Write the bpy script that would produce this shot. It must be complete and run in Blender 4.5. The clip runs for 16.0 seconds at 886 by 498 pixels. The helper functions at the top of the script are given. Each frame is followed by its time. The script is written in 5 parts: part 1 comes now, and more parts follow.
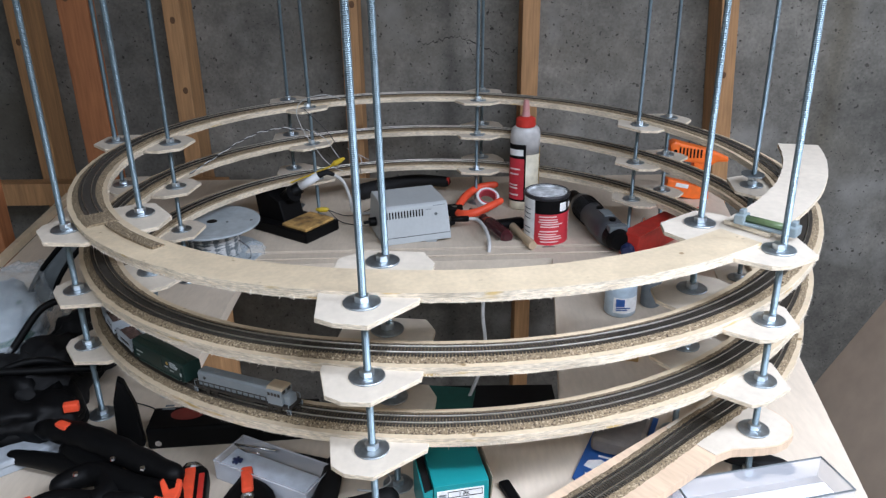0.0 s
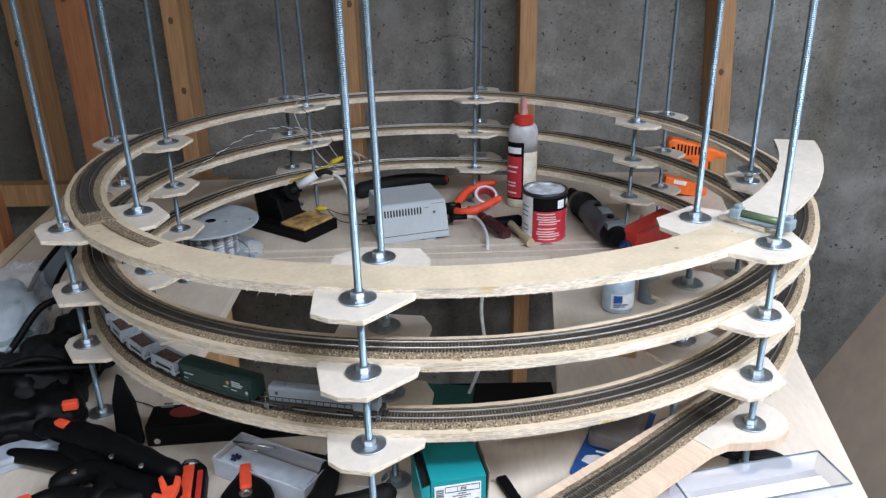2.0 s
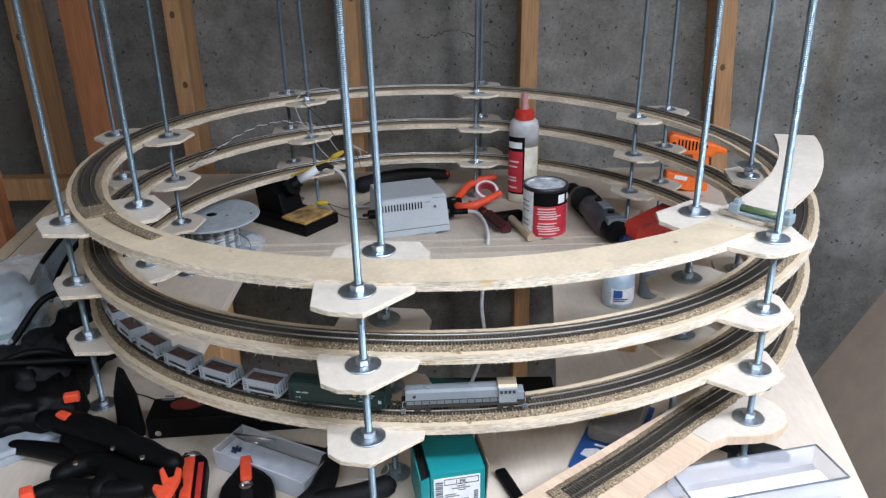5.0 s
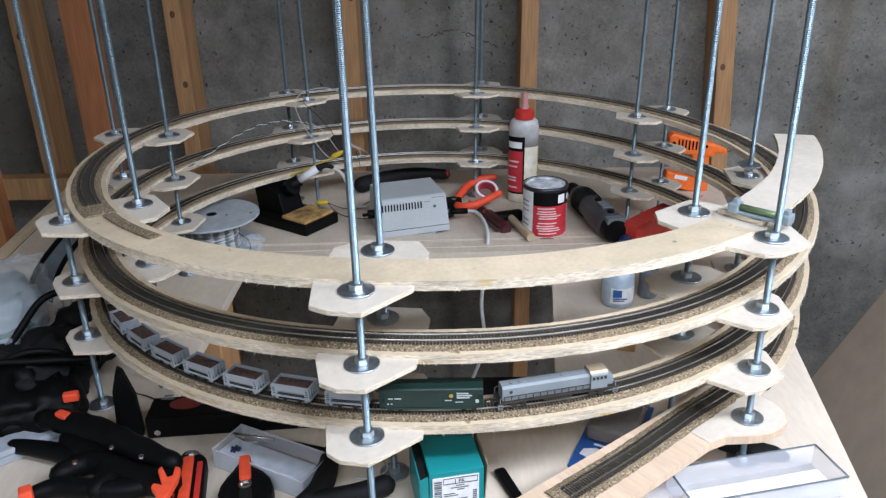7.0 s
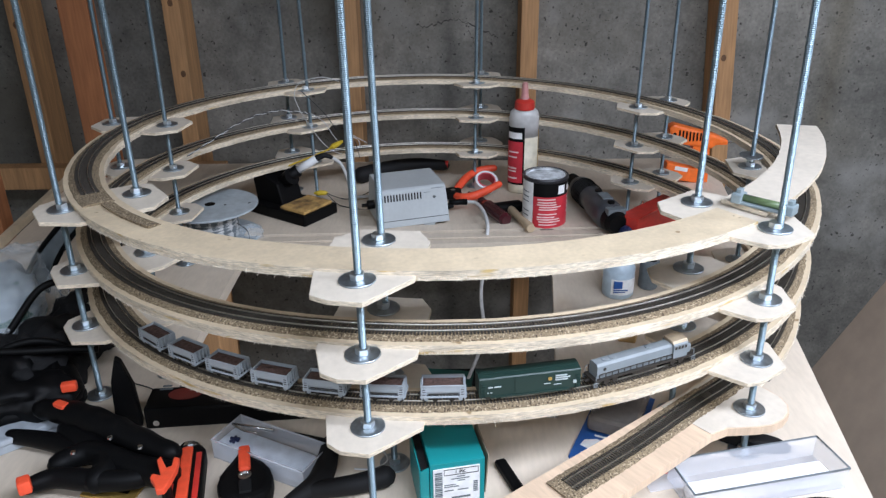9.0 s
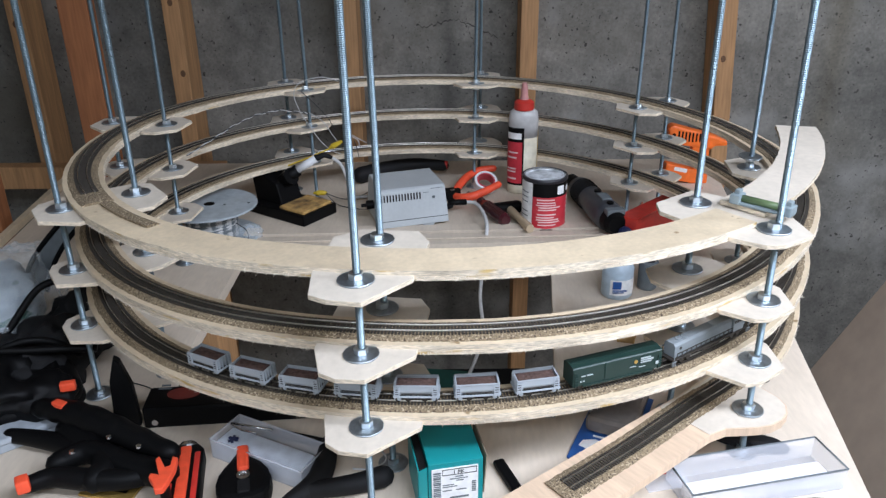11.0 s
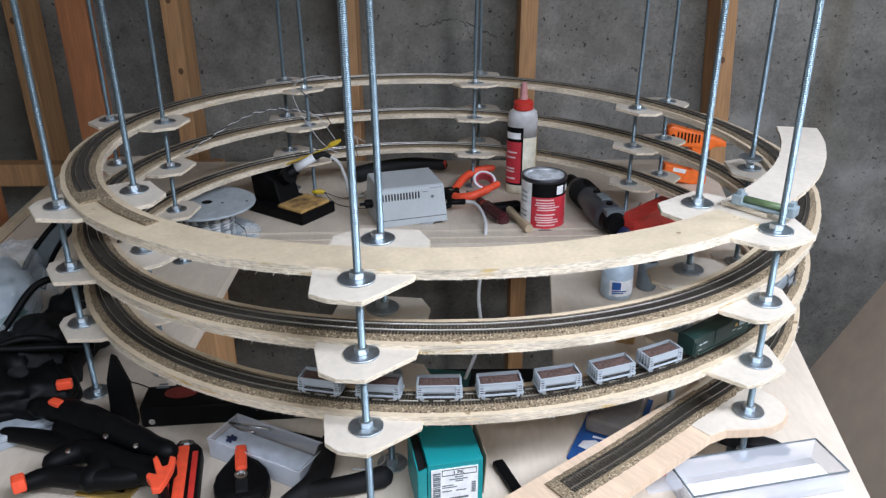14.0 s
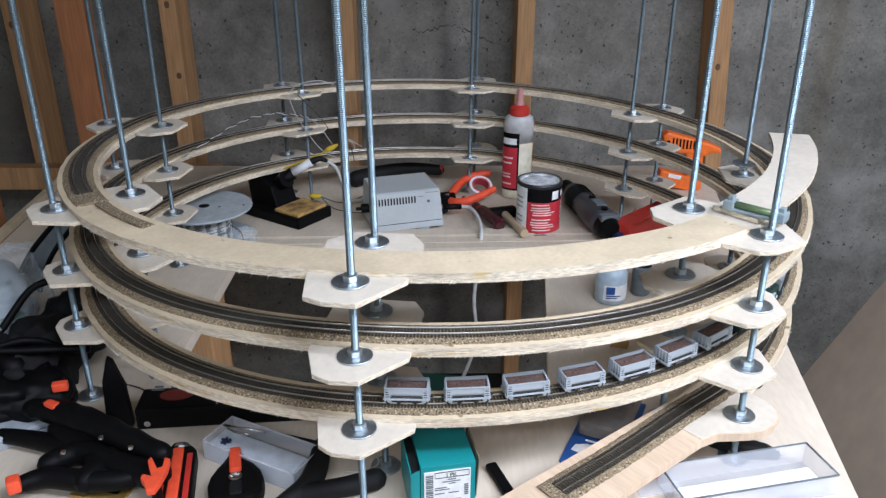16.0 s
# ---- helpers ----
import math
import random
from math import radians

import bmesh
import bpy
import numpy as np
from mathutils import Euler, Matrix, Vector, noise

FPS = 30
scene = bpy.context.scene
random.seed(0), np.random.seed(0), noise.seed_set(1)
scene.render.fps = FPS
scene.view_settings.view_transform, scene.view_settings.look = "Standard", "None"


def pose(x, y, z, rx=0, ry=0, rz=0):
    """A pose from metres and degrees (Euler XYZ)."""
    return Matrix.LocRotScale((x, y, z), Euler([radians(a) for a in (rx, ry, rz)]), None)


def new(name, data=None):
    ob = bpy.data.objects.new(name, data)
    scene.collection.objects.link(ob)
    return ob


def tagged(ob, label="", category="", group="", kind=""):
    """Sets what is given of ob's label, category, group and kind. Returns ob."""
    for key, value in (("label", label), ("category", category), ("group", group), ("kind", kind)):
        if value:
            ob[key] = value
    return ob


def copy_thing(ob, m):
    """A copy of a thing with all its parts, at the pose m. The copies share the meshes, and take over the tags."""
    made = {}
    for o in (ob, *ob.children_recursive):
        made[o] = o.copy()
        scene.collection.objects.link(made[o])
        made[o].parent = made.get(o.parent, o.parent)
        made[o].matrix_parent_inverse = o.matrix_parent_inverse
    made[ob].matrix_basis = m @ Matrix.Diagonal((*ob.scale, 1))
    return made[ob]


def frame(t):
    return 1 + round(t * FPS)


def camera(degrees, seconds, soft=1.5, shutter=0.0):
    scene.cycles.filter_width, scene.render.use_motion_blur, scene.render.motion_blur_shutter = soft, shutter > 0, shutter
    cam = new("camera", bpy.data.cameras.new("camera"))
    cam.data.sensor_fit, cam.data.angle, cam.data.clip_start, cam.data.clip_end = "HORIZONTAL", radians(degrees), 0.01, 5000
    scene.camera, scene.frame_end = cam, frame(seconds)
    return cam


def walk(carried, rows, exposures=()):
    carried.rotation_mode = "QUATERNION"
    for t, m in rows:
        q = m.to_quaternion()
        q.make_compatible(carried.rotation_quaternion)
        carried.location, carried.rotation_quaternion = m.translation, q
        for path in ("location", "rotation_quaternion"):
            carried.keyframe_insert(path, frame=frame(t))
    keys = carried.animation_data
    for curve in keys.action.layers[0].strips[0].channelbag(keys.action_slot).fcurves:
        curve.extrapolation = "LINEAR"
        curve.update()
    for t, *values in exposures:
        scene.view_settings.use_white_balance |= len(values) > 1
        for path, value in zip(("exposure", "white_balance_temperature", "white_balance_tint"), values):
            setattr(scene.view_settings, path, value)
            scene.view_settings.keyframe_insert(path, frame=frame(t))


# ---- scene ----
# ---------------------------------------------------------------- camera
WALK = [  # seconds, x, y, z, tilt down, turn to the right, lean
    (0.0, -0.0045, -1.0485, 0.5303, 23.316, -0.110, -0.756),
    (0.5, -0.0041, -1.0496, 0.5288, 23.306, -0.060, -0.796),
    (1.0, -0.0038, -1.0508, 0.5287, 23.423, -0.106, -0.852),
    (1.5, -0.0019, -1.0505, 0.5277, 23.233, -0.123, -0.943),
    (2.0, 0.0001, -1.0523, 0.5280, 23.313, -0.192, -1.108),
    (2.5, 0.0026, -1.0563, 0.5291, 23.365, -0.052, -1.107),
    (3.0, 0.0018, -1.0564, 0.5297, 23.325, -0.198, -1.027),
    (3.5, 0.0015, -1.0543, 0.5291, 23.351, -0.266, -0.938),
    (4.0, 0.0009, -1.0548, 0.5284, 23.421, -0.223, -0.903),
    (6.5, 0.0030, -1.0552, 0.5265, 23.882, -0.500, -1.223),
    (7.0, 0.0033, -1.0552, 0.5268, 23.651, -0.379, -1.019),
    (7.5, 0.0043, -1.0556, 0.5262, 23.700, -0.280, -0.895),
    (8.0, 0.0029, -1.0561, 0.5256, 23.811, -0.136, -0.761),
    (8.5, 0.0010, -1.0529, 0.5243, 23.997, -0.168, -0.667),
    (9.0, -0.0001, -1.0510, 0.5229, 24.253, -0.196, -0.794),
    (11.5, 0.0007, -1.0514, 0.5227, 24.227, -0.132, -0.618),
    (12.0, -0.0008, -1.0508, 0.5216, 24.300, -0.075, -0.621),
    (12.5, -0.0014, -1.0490, 0.5203, 24.591, -0.165, -0.565),
    (13.0, -0.0032, -1.0487, 0.5189, 24.300, -0.126, -0.513),
    (13.5, -0.0032, -1.0487, 0.5198, 24.297, 0.039, -0.522),
    (14.0, -0.0038, -1.0480, 0.5205, 24.226, 0.157, -0.238),
    (14.5, -0.0043, -1.0491, 0.5210, 24.155, 0.144, -0.114),
    (15.0, -0.0024, -1.0517, 0.5213, 24.135, 0.153, -0.137),
    (15.5, -0.0003, -1.0545, 0.5223, 23.993, 0.185, -0.111),
    (16.0, 0.0004, -1.0541, 0.5218, 23.833, 0.300, 0.042),
]
cam = camera(59.79, 16.0, soft=1.35)
walk(cam, [(t, pose(x, y, z, 0, 0, -turn) @ pose(0, 0, 0, 90 - tilt) @ pose(0, 0, 0, 0, 0, lean))
           for t, x, y, z, tilt, turn, lean in WALK], exposures=[(0.0, 0.09), (7.0, 0.04), (16.0, 0.03)])

# ---------------------------------------------------------------- light
world = bpy.data.worlds.new("basement_air")
world.use_nodes = True
world.node_tree.nodes["Background"].inputs[0].default_value = (0.75, 0.85, 1.0, 1)
world.node_tree.nodes["Background"].inputs[1].default_value = 0.02
scene.world = world
scene.view_settings.exposure = 0.0


def unseen_lamp(x, y, z, sx, sy, power, colour):
    data = bpy.data.lights.new("unseen_light", "AREA")
    data.shape, data.size, data.size_y, data.energy, data.color = "RECTANGLE", sx, sy, power, colour
    new("unseen_light", data).matrix_world = pose(x, y, z)


CEILING = 1.42
# Main lamp, unseen: overhead light that the highlights on the rods suggest.
unseen_lamp(0.70, -1.08, CEILING - 0.36, 1.15, 0.12, 31.8, (0.735, 0.82, 1.0))
# Added fill without a known fixture: brightens the right wall and leaning board.
unseen_lamp(1.75, -0.85, CEILING - 0.09, 1.15, 0.12, 36.3, (0.76, 0.83, 1.0))
# Added fill behind the camera, no known fixture: lifts the table's front.
unseen_lamp(-0.30, -2.00, CEILING - 0.09, 1.15, 0.12, 20, (0.75, 0.84, 1.0))

# ---------------------------------------------------------------- materials


def material(name, colour, rough=0.6, metal=0.0, **extra):
    """A node material: base colour with patches and grain of its own, and fine relief."""
    m = bpy.data.materials.new(name)
    m.use_nodes = True
    nt = m.node_tree
    b = nt.nodes["Principled BSDF"]
    b.inputs["Roughness"].default_value, b.inputs["Metallic"].default_value = rough, metal
    b.inputs["Base Color"].default_value = (*colour, 1)
    co = nt.nodes.new("ShaderNodeTexCoord")
    mp = nt.nodes.new("ShaderNodeMapping")
    mp.inputs["Scale"].default_value = extra.get("stretch", (1, 1, 1))
    nt.links.new(co.outputs["Object"], mp.inputs["Vector"])
    last = None

    def tex(scale, detail=4.0, kind="ShaderNodeTexNoise"):
        n = nt.nodes.new(kind)
        n.inputs["Scale"].default_value = scale
        if kind == "ShaderNodeTexNoise":
            n.inputs["Detail"].default_value = detail
        nt.links.new(mp.outputs[0], n.inputs["Vector"])
        return n

    def ramp(src, a, c, p0=0.35, p1=0.65):
        r = nt.nodes.new("ShaderNodeValToRGB")
        r.color_ramp.elements[0].position, r.color_ramp.elements[1].position = p0, p1
        r.color_ramp.elements[0].color, r.color_ramp.elements[1].color = (*a, 1), (*c, 1)
        nt.links.new(src, r.inputs[0])
        return r.outputs[0]

    def blend(kind, fac, a, c):
        x = nt.nodes.new("ShaderNodeMix")
        x.data_type, x.blend_type = "RGBA", kind
        x.inputs[0].default_value = 1.0
        if isinstance(fac, float):
            x.inputs[0].default_value = fac
        else:
            nt.links.new(fac, x.inputs[0])
        for sock, v in ((x.inputs[6], a), (x.inputs[7], c)):
            if isinstance(v, tuple):
                sock.default_value = (*v, 1)
            else:
                nt.links.new(v, sock)
        return x.outputs[2]

    out = colour
    for scale, amount, detail in extra.get("layers", ((6, 0.12, 3), (90, 0.12, 4))):
        n = tex(scale, detail)
        lo, hi = 1 - amount, 1 + amount
        grey = ramp(n.outputs[0], (lo, lo, lo), (hi, hi, hi), 0.3, 0.7)
        out = blend("MULTIPLY", 1.0, out, grey)
    for scale, tint, p0, p1, detail in extra.get("spots", ()):
        n = tex(scale, detail)
        out = blend("MIX", ramp(n.outputs[0], (0, 0, 0), (1, 1, 1), p0, p1), out, tint)
    for x, half, tint in extra.get("streaks", ()):
        sep = nt.nodes.new("ShaderNodeSeparateXYZ")
        wob = nt.nodes.new("ShaderNodeTexNoise")
        wob.inputs["Scale"].default_value = 3.0
        nt.links.new(co.outputs["Object"], sep.inputs[0])
        nt.links.new(co.outputs["Object"], wob.inputs["Vector"])
        mad = nt.nodes.new("ShaderNodeMath")
        mad.operation = "MULTIPLY_ADD"
        mad.inputs[1].default_value = half * 1.6
        nt.links.new(wob.outputs[0], mad.inputs[0])
        nt.links.new(sep.outputs[0], mad.inputs[2])
        dist = nt.nodes.new("ShaderNodeMath")
        dist.operation = "SUBTRACT"
        dist.inputs[1].default_value = x + half * 0.8
        nt.links.new(mad.outputs[0], dist.inputs[0])
        gap = nt.nodes.new("ShaderNodeMath")
        gap.operation = "ABSOLUTE"
        nt.links.new(dist.outputs[0], gap.inputs[0])
        out = blend("MULTIPLY", 1.0, out, ramp(gap.outputs[0], tint, (1, 1, 1), 0.0, half))
    if not isinstance(out, tuple):
        nt.links.new(out, b.inputs["Base Color"])
    bump = extra.get("bump", (120, 0.15, 0.001))
    if bump:
        n = tex(bump[0], 5)
        bp = nt.nodes.new("ShaderNodeBump")
        bp.inputs["Strength"].default_value, bp.inputs["Distance"].default_value = bump[1], bump[2]
        nt.links.new(n.outputs[0], bp.inputs["Height"])
        nt.links.new(bp.outputs[0], b.inputs["Normal"])
    if "gloss" in extra:
        b.inputs["Specular IOR Level"].default_value = extra["gloss"]
    if "coat" in extra:
        b.inputs["Coat Weight"].default_value = extra["coat"]
    if "clear" in extra:
        b.inputs["Transmission Weight"].default_value = extra["clear"]
        b.inputs["IOR"].default_value = extra.get("ior", 1.3)
    if "alpha" in extra:
        b.inputs["Alpha"].default_value = extra["alpha"]
    return m


PLY_TOP = material("birch_plywood_face", (0.66, 0.535, 0.37), 0.5, stretch=(1, 1, 1),
                   layers=((5, 0.10, 3), (40, 0.07, 5), (220, 0.06, 3)), spots=((60, (0.30, 0.20, 0.10), 0.70, 0.76, 2),), bump=(180, 0.12, 0.0006))
PLY_PLATE = material("pale_plywood_offcut", (0.66, 0.585, 0.485), 0.6, layers=((9, 0.07, 3), (120, 0.06, 4)), bump=(200, 0.12, 0.0006))
PLY_EDGE = material("sawn_plywood_edge", (0.70, 0.60, 0.46), 0.8, stretch=(1, 1, 6),
                    layers=((14, 0.25, 4), (140, 0.30, 5)), spots=((22, (0.55, 0.36, 0.10), 0.62, 0.75, 3),), bump=(260, 0.7, 0.001))
PLY_RAMP = material("pine_plywood_face", (0.66, 0.49, 0.345), 0.55, stretch=(7, 1, 1), layers=((4, 0.12, 4), (14, 0.09, 4), (45, 0.08, 5)), bump=(160, 0.15, 0.0006))
TABLE = material("table_plywood", (0.62, 0.53, 0.425), 0.6, stretch=(1, 0.25, 1), layers=((3, 0.10, 4), (26, 0.07, 4), (190, 0.05, 3)),
                 spots=((9, (0.44, 0.34, 0.24), 0.66, 0.80, 4),), bump=(150, 0.12, 0.0006))
STUD = material("pine_stud", (0.43, 0.235, 0.105), 0.65, stretch=(7, 7, 0.5), layers=((3, 0.18, 4), (26, 0.2, 5)), bump=(70, 0.2, 0.001))
STUD_RED = material("fir_stud_reddish", (0.34, 0.130, 0.050), 0.7, stretch=(7, 7, 0.5), layers=((3, 0.2, 4), (26, 0.2, 5)), bump=(70, 0.2, 0.001))
CONCRETE = material("cast_concrete", (0.176, 0.167, 0.147), 0.85, layers=((1.3, 0.26, 5), (5, 0.26, 6), (22, 0.20, 7), (160, 0.16, 4)),
                    spots=((2.4, (0.115, 0.104, 0.082), 0.52, 0.74, 7), (7, (0.275, 0.270, 0.250), 0.56, 0.80, 7), (34, (0.075, 0.070, 0.060), 0.735, 0.755, 2),
                           (95, (0.050, 0.046, 0.040), 0.690, 0.715, 2), (190, (0.055, 0.050, 0.042), 0.690, 0.720, 2)),
                    streaks=((0.008, 0.035, (0.60, 0.60, 0.60)), (0.905, 0.05, (0.80, 0.76, 0.68))), bump=(45, 0.3, 0.003))
# Floor colour raised so that bounced light reaches the wall below the table.
FLOOR_MAT = material("pale_bounce_floor", (0.40, 0.385, 0.35), 0.8, bump=(60, 0.3, 0.002))
CEIL_MAT = material("bare_ceiling", (0.55, 0.52, 0.47), 0.9)
CORK = material("cork_roadbed", (0.235, 0.175, 0.105), 0.95, layers=((12, 0.14, 3), (800, 0.35, 3)),
                spots=((560, (0.050, 0.033, 0.02), 0.55, 0.62, 2), (520, (0.48, 0.38, 0.255), 0.57, 0.64, 2)), bump=(700, 0.8, 0.0008))
TIE = material("dark_tie_plastic", (0.030, 0.025, 0.020), 0.6)
TRACK_TIE = material("brown_track_tie", (0.040, 0.033, 0.025), 0.7)
RAIL = material("nickel_silver_rail", (0.84, 0.80, 0.72), 0.34, 1.0, layers=((20, 0.12, 2),))
ZINC = material("zinc_plated_steel", (0.26, 0.335, 0.375), 0.50, 1.0, layers=((30, 0.14, 3), (300, 0.08, 3)), bump=(300, 0.06, 0.0004))
ZINC_DULL = material("dull_zinc_washer", (0.40, 0.45, 0.49), 0.46, 1.0, layers=((40, 0.2, 3), (300, 0.1, 3)), bump=(300, 0.06, 0.0004))
NUT_ZINC = material("bright_zinc_nut", (0.74, 0.80, 0.83), 0.36, 1.0, layers=((60, 0.12, 3),), bump=None)

# ---------------------------------------------------------------- mesh helpers


def part(name, bm, mat, parent=None, label="", smooth=False):
    """Links a bmesh as one mesh object, under a thing or part if one is given."""
    me = bpy.data.meshes.new(name)
    bm.normal_update()
    bm.to_mesh(me)
    bm.free()
    for m in (mat if isinstance(mat, (list, tuple)) else [mat]):
        me.materials.append(m)
    if smooth:
        for p in me.polygons:
            p.use_smooth = True
    ob = new(name, me)
    if parent is not None:
        ob.parent = parent
    if label:
        ob["label"] = label
    return ob


def mesh_part(name, verts, faces, mat, parent=None, smooth=False):
    me = bpy.data.meshes.new(name)
    me.from_pydata(verts, [], faces)
    me.materials.append(mat)
    for p in me.polygons:
        p.use_smooth = smooth
    ob = new(name, me)
    if parent is not None:
        ob.parent = parent
    return ob


def shared(name, me, parent, m):
    """One more object on a mesh that exists already."""
    ob = new(name, me)
    ob.parent = parent
    ob.matrix_basis = m
    return ob


def thing(name, m, label, category, group="", kind=""):
    ob = new(name)
    ob.empty_display_size = 0.02
    ob.matrix_world = m
    return tagged(ob, label, category, group, kind)


def box(bm, lo, hi, bevel=0.0, segs=2, m=None):
    """A bevelled box between two corners."""
    c = [(a + b) / 2 for a, b in zip(lo, hi)]
    s = [abs(b - a) for a, b in zip(lo, hi)]
    tmp = bmesh.new()
    bmesh.ops.create_cube(tmp, size=1.0)
    bmesh.ops.scale(tmp, vec=s, verts=tmp.verts)
    if bevel:
        bmesh.ops.bevel(tmp, geom=tmp.edges[:], offset=bevel, segments=segs, affect="EDGES", profile=0.6)
    bmesh.ops.translate(tmp, vec=c, verts=tmp.verts)
    return merge(bm, tmp, m)


def merge(bm, tmp, m=None):
    if m is not None:
        bmesh.ops.transform(tmp, matrix=m, verts=tmp.verts)
    back = [bm.verts.new(v.co) for v in tmp.verts]
    tmp.verts.index_update()
    for f in tmp.faces:
        bm.faces.new([back[v.index] for v in f.verts])
    tmp.free()
    return bm


def lathe(bm, profile, segs=24, m=None, caps=True):
    """A turned form round z from (radius, height) pairs."""
    tmp = bmesh.new()
    rings = [[tmp.verts.new((r * math.cos(2 * math.pi * i / segs), r * math.sin(2 * math.pi * i / segs), z)) for i in range(segs)] for r, z in profile]
    for a, b in zip(rings, rings[1:]):
        for i in range(segs):
            j = (i + 1) % segs
            tmp.faces.new((a[i], a[j], b[j], b[i]))
    if caps:
        tmp.faces.new(rings[0][::-1])
        tmp.faces.new(rings[-1])
    return merge(bm, tmp, m)


def prism(bm, outline, z0, z1, bevel=0.0, m=None):
    """An outline in the plan, drawn up from z0 to z1."""
    tmp = bmesh.new()
    a = [tmp.verts.new((x, y, z0)) for x, y in outline]
    b = [tmp.verts.new((x, y, z1)) for x, y in outline]
    tmp.faces.new(a[::-1])
    tmp.faces.new(b)
    n = len(a)
    for i in range(n):
        tmp.faces.new((a[i], a[(i + 1) % n], b[(i + 1) % n], b[i]))
    bmesh.ops.recalc_face_normals(tmp, faces=tmp.faces)
    if bevel:
        bmesh.ops.bevel(tmp, geom=tmp.edges[:], offset=bevel, segments=2, affect="EDGES", profile=0.6)
    return merge(bm, tmp, m)


def tube(bm, points, radius, segs=8, steps=6):
    """A round cord along a smooth line through the points."""
    pts = [Vector(p) for p in points]
    line = []
    for i in range(len(pts) - 1):
        p0, p1, p2, p3 = pts[max(i - 1, 0)], pts[i], pts[i + 1], pts[min(i + 2, len(pts) - 1)]
        for k in range(steps):
            t = k / steps
            line.append(0.5 * ((2 * p1) + (p2 - p0) * t + (2 * p0 - 5 * p1 + 4 * p2 - p3) * t * t + (3 * p1 - 3 * p2 + p3 - p0) * t ** 3))
    line.append(pts[-1])
    size = [radius(i / (len(line) - 1)) if callable(radius) else radius for i in range(len(line))]
    if size[0] > 0.0055 and len(pts) > 2:
        # full ends for grips and handles
        a, b = (line[0] - line[1]).normalized() * size[0], (line[-1] - line[-2]).normalized() * size[-1]
        line = [line[0] + a * 0.95, line[0] + a * 0.6] + line + [line[-1] + b * 0.6, line[-1] + b * 0.95]
        size = [size[0] * 0.25, size[0] * 0.78] + size + [size[-1] * 0.78, size[-1] * 0.25]
    rings = []
    side = Vector((0.3, 0.5, 0.8))
    for i, p in enumerate(line):
        d = (line[min(i + 1, len(line) - 1)] - line[max(i - 1, 0)]).normalized()
        u = d.cross(side)
        u = u.normalized() if u.length > 1e-4 else d.orthogonal().normalized()
        v = d.cross(u)
        side = v
        r = size[i]
        rings.append([bm.verts.new(p + r * (math.cos(2 * math.pi * k / segs) * u + math.sin(2 * math.pi * k / segs) * v)) for k in range(segs)])
    for a, b in zip(rings, rings[1:]):
        off = min(range(segs), key=lambda o: sum((a[k].co - b[(k + o) % segs].co).length for k in range(segs)))
        for k in range(segs):
            bm.faces.new((a[k], a[(k + 1) % segs], b[(k + 1 + off) % segs], b[(k + off) % segs]))
    for f in bm.faces:
        f.smooth = True
    bm.faces.new(rings[0][::-1])
    bm.faces.new(rings[-1])
    return bm


# ---------------------------------------------------------------- the room
STUD_Y, WALL_Y = 0.679, 0.772
ROOM = (-1.25, 2.6, -2.6)   # west wall, east wall, wall behind


def slab(name, lo, hi, mat, label, category):
    return tagged(part(name, box(bmesh.new(), lo, hi), mat), label, category, kind="structure")


slab("floor", (-1.4, -2.8, -0.92), (2.8, 1.0, -0.82), FLOOR_MAT, "grey basement floor, paled to bounce light", "floor")
# Ceiling, west, east and south walls are unseen, added to enclose the light.
slab("ceiling", (-1.4, -2.8, CEILING), (2.8, 1.0, CEILING + 0.1), CEIL_MAT, "unseen basement ceiling, added to close the room", "ceiling")
slab("wall_west", (-1.40, -2.8, -0.82), (-1.25, 1.0, CEILING), CONCRETE, "unseen grey concrete wall, added to close the west side", "wall")
slab("wall_east", (2.6, -2.8, -0.82), (2.75, 1.0, CEILING), CONCRETE, "unseen grey concrete wall, added to close the east side", "wall")
# Pale so that it throws soft fill back at the rings.
slab("wall_south", (-1.25, -2.8, -0.82), (2.6, -2.65, CEILING), CEIL_MAT, "unseen pale wall behind the camera, added to return light", "wall")
north = slab("wall_north", (-1.25, WALL_Y, -0.82), (2.6, WALL_Y + 0.2, CEILING), CONCRETE, "grey pitted cast concrete basement wall with a crack", "wall")


rng = random.Random(21)
for x0, z0, x1, z1 in ((-0.050, 0.262, 0.035, 0.278), (0.035, 0.278, 0.130, 0.235), (0.055, 0.27, 0.085, 0.19)):
    verts, faces = [], []
    for k in range(22):
        u = k / 21
        x, z = x0 + (x1 - x0) * u + rng.uniform(-.002, .002), z0 + (z1 - z0) * u + rng.uniform(-.004, .004)
        w = 0.0011 * math.sin(math.pi * (0.08 + 0.84 * u)) + rng.uniform(0, 0.0006)
        verts += [(x, WALL_Y - 0.0008, z - w), (x, WALL_Y - 0.0008, z + w)]
    faces = [(2 * k, 2 * k + 2, 2 * k + 3, 2 * k + 1) for k in range(21)]
    mesh_part("crack", verts, faces, bpy.data.materials["dark_tie_plastic"], north)


def stud(x, y, wide, deep, mat, label, lean=0.0):
    bm = box(bmesh.new(), (-wide / 2, 0, -0.82), (wide / 2, deep, CEILING), 0.0025)
    ob = tagged(part("wall_stud", bm, mat), label, "stud", "wooden wall studs")
    ob.matrix_world = pose(x, y, 0, 0, lean, 0)
    return ob


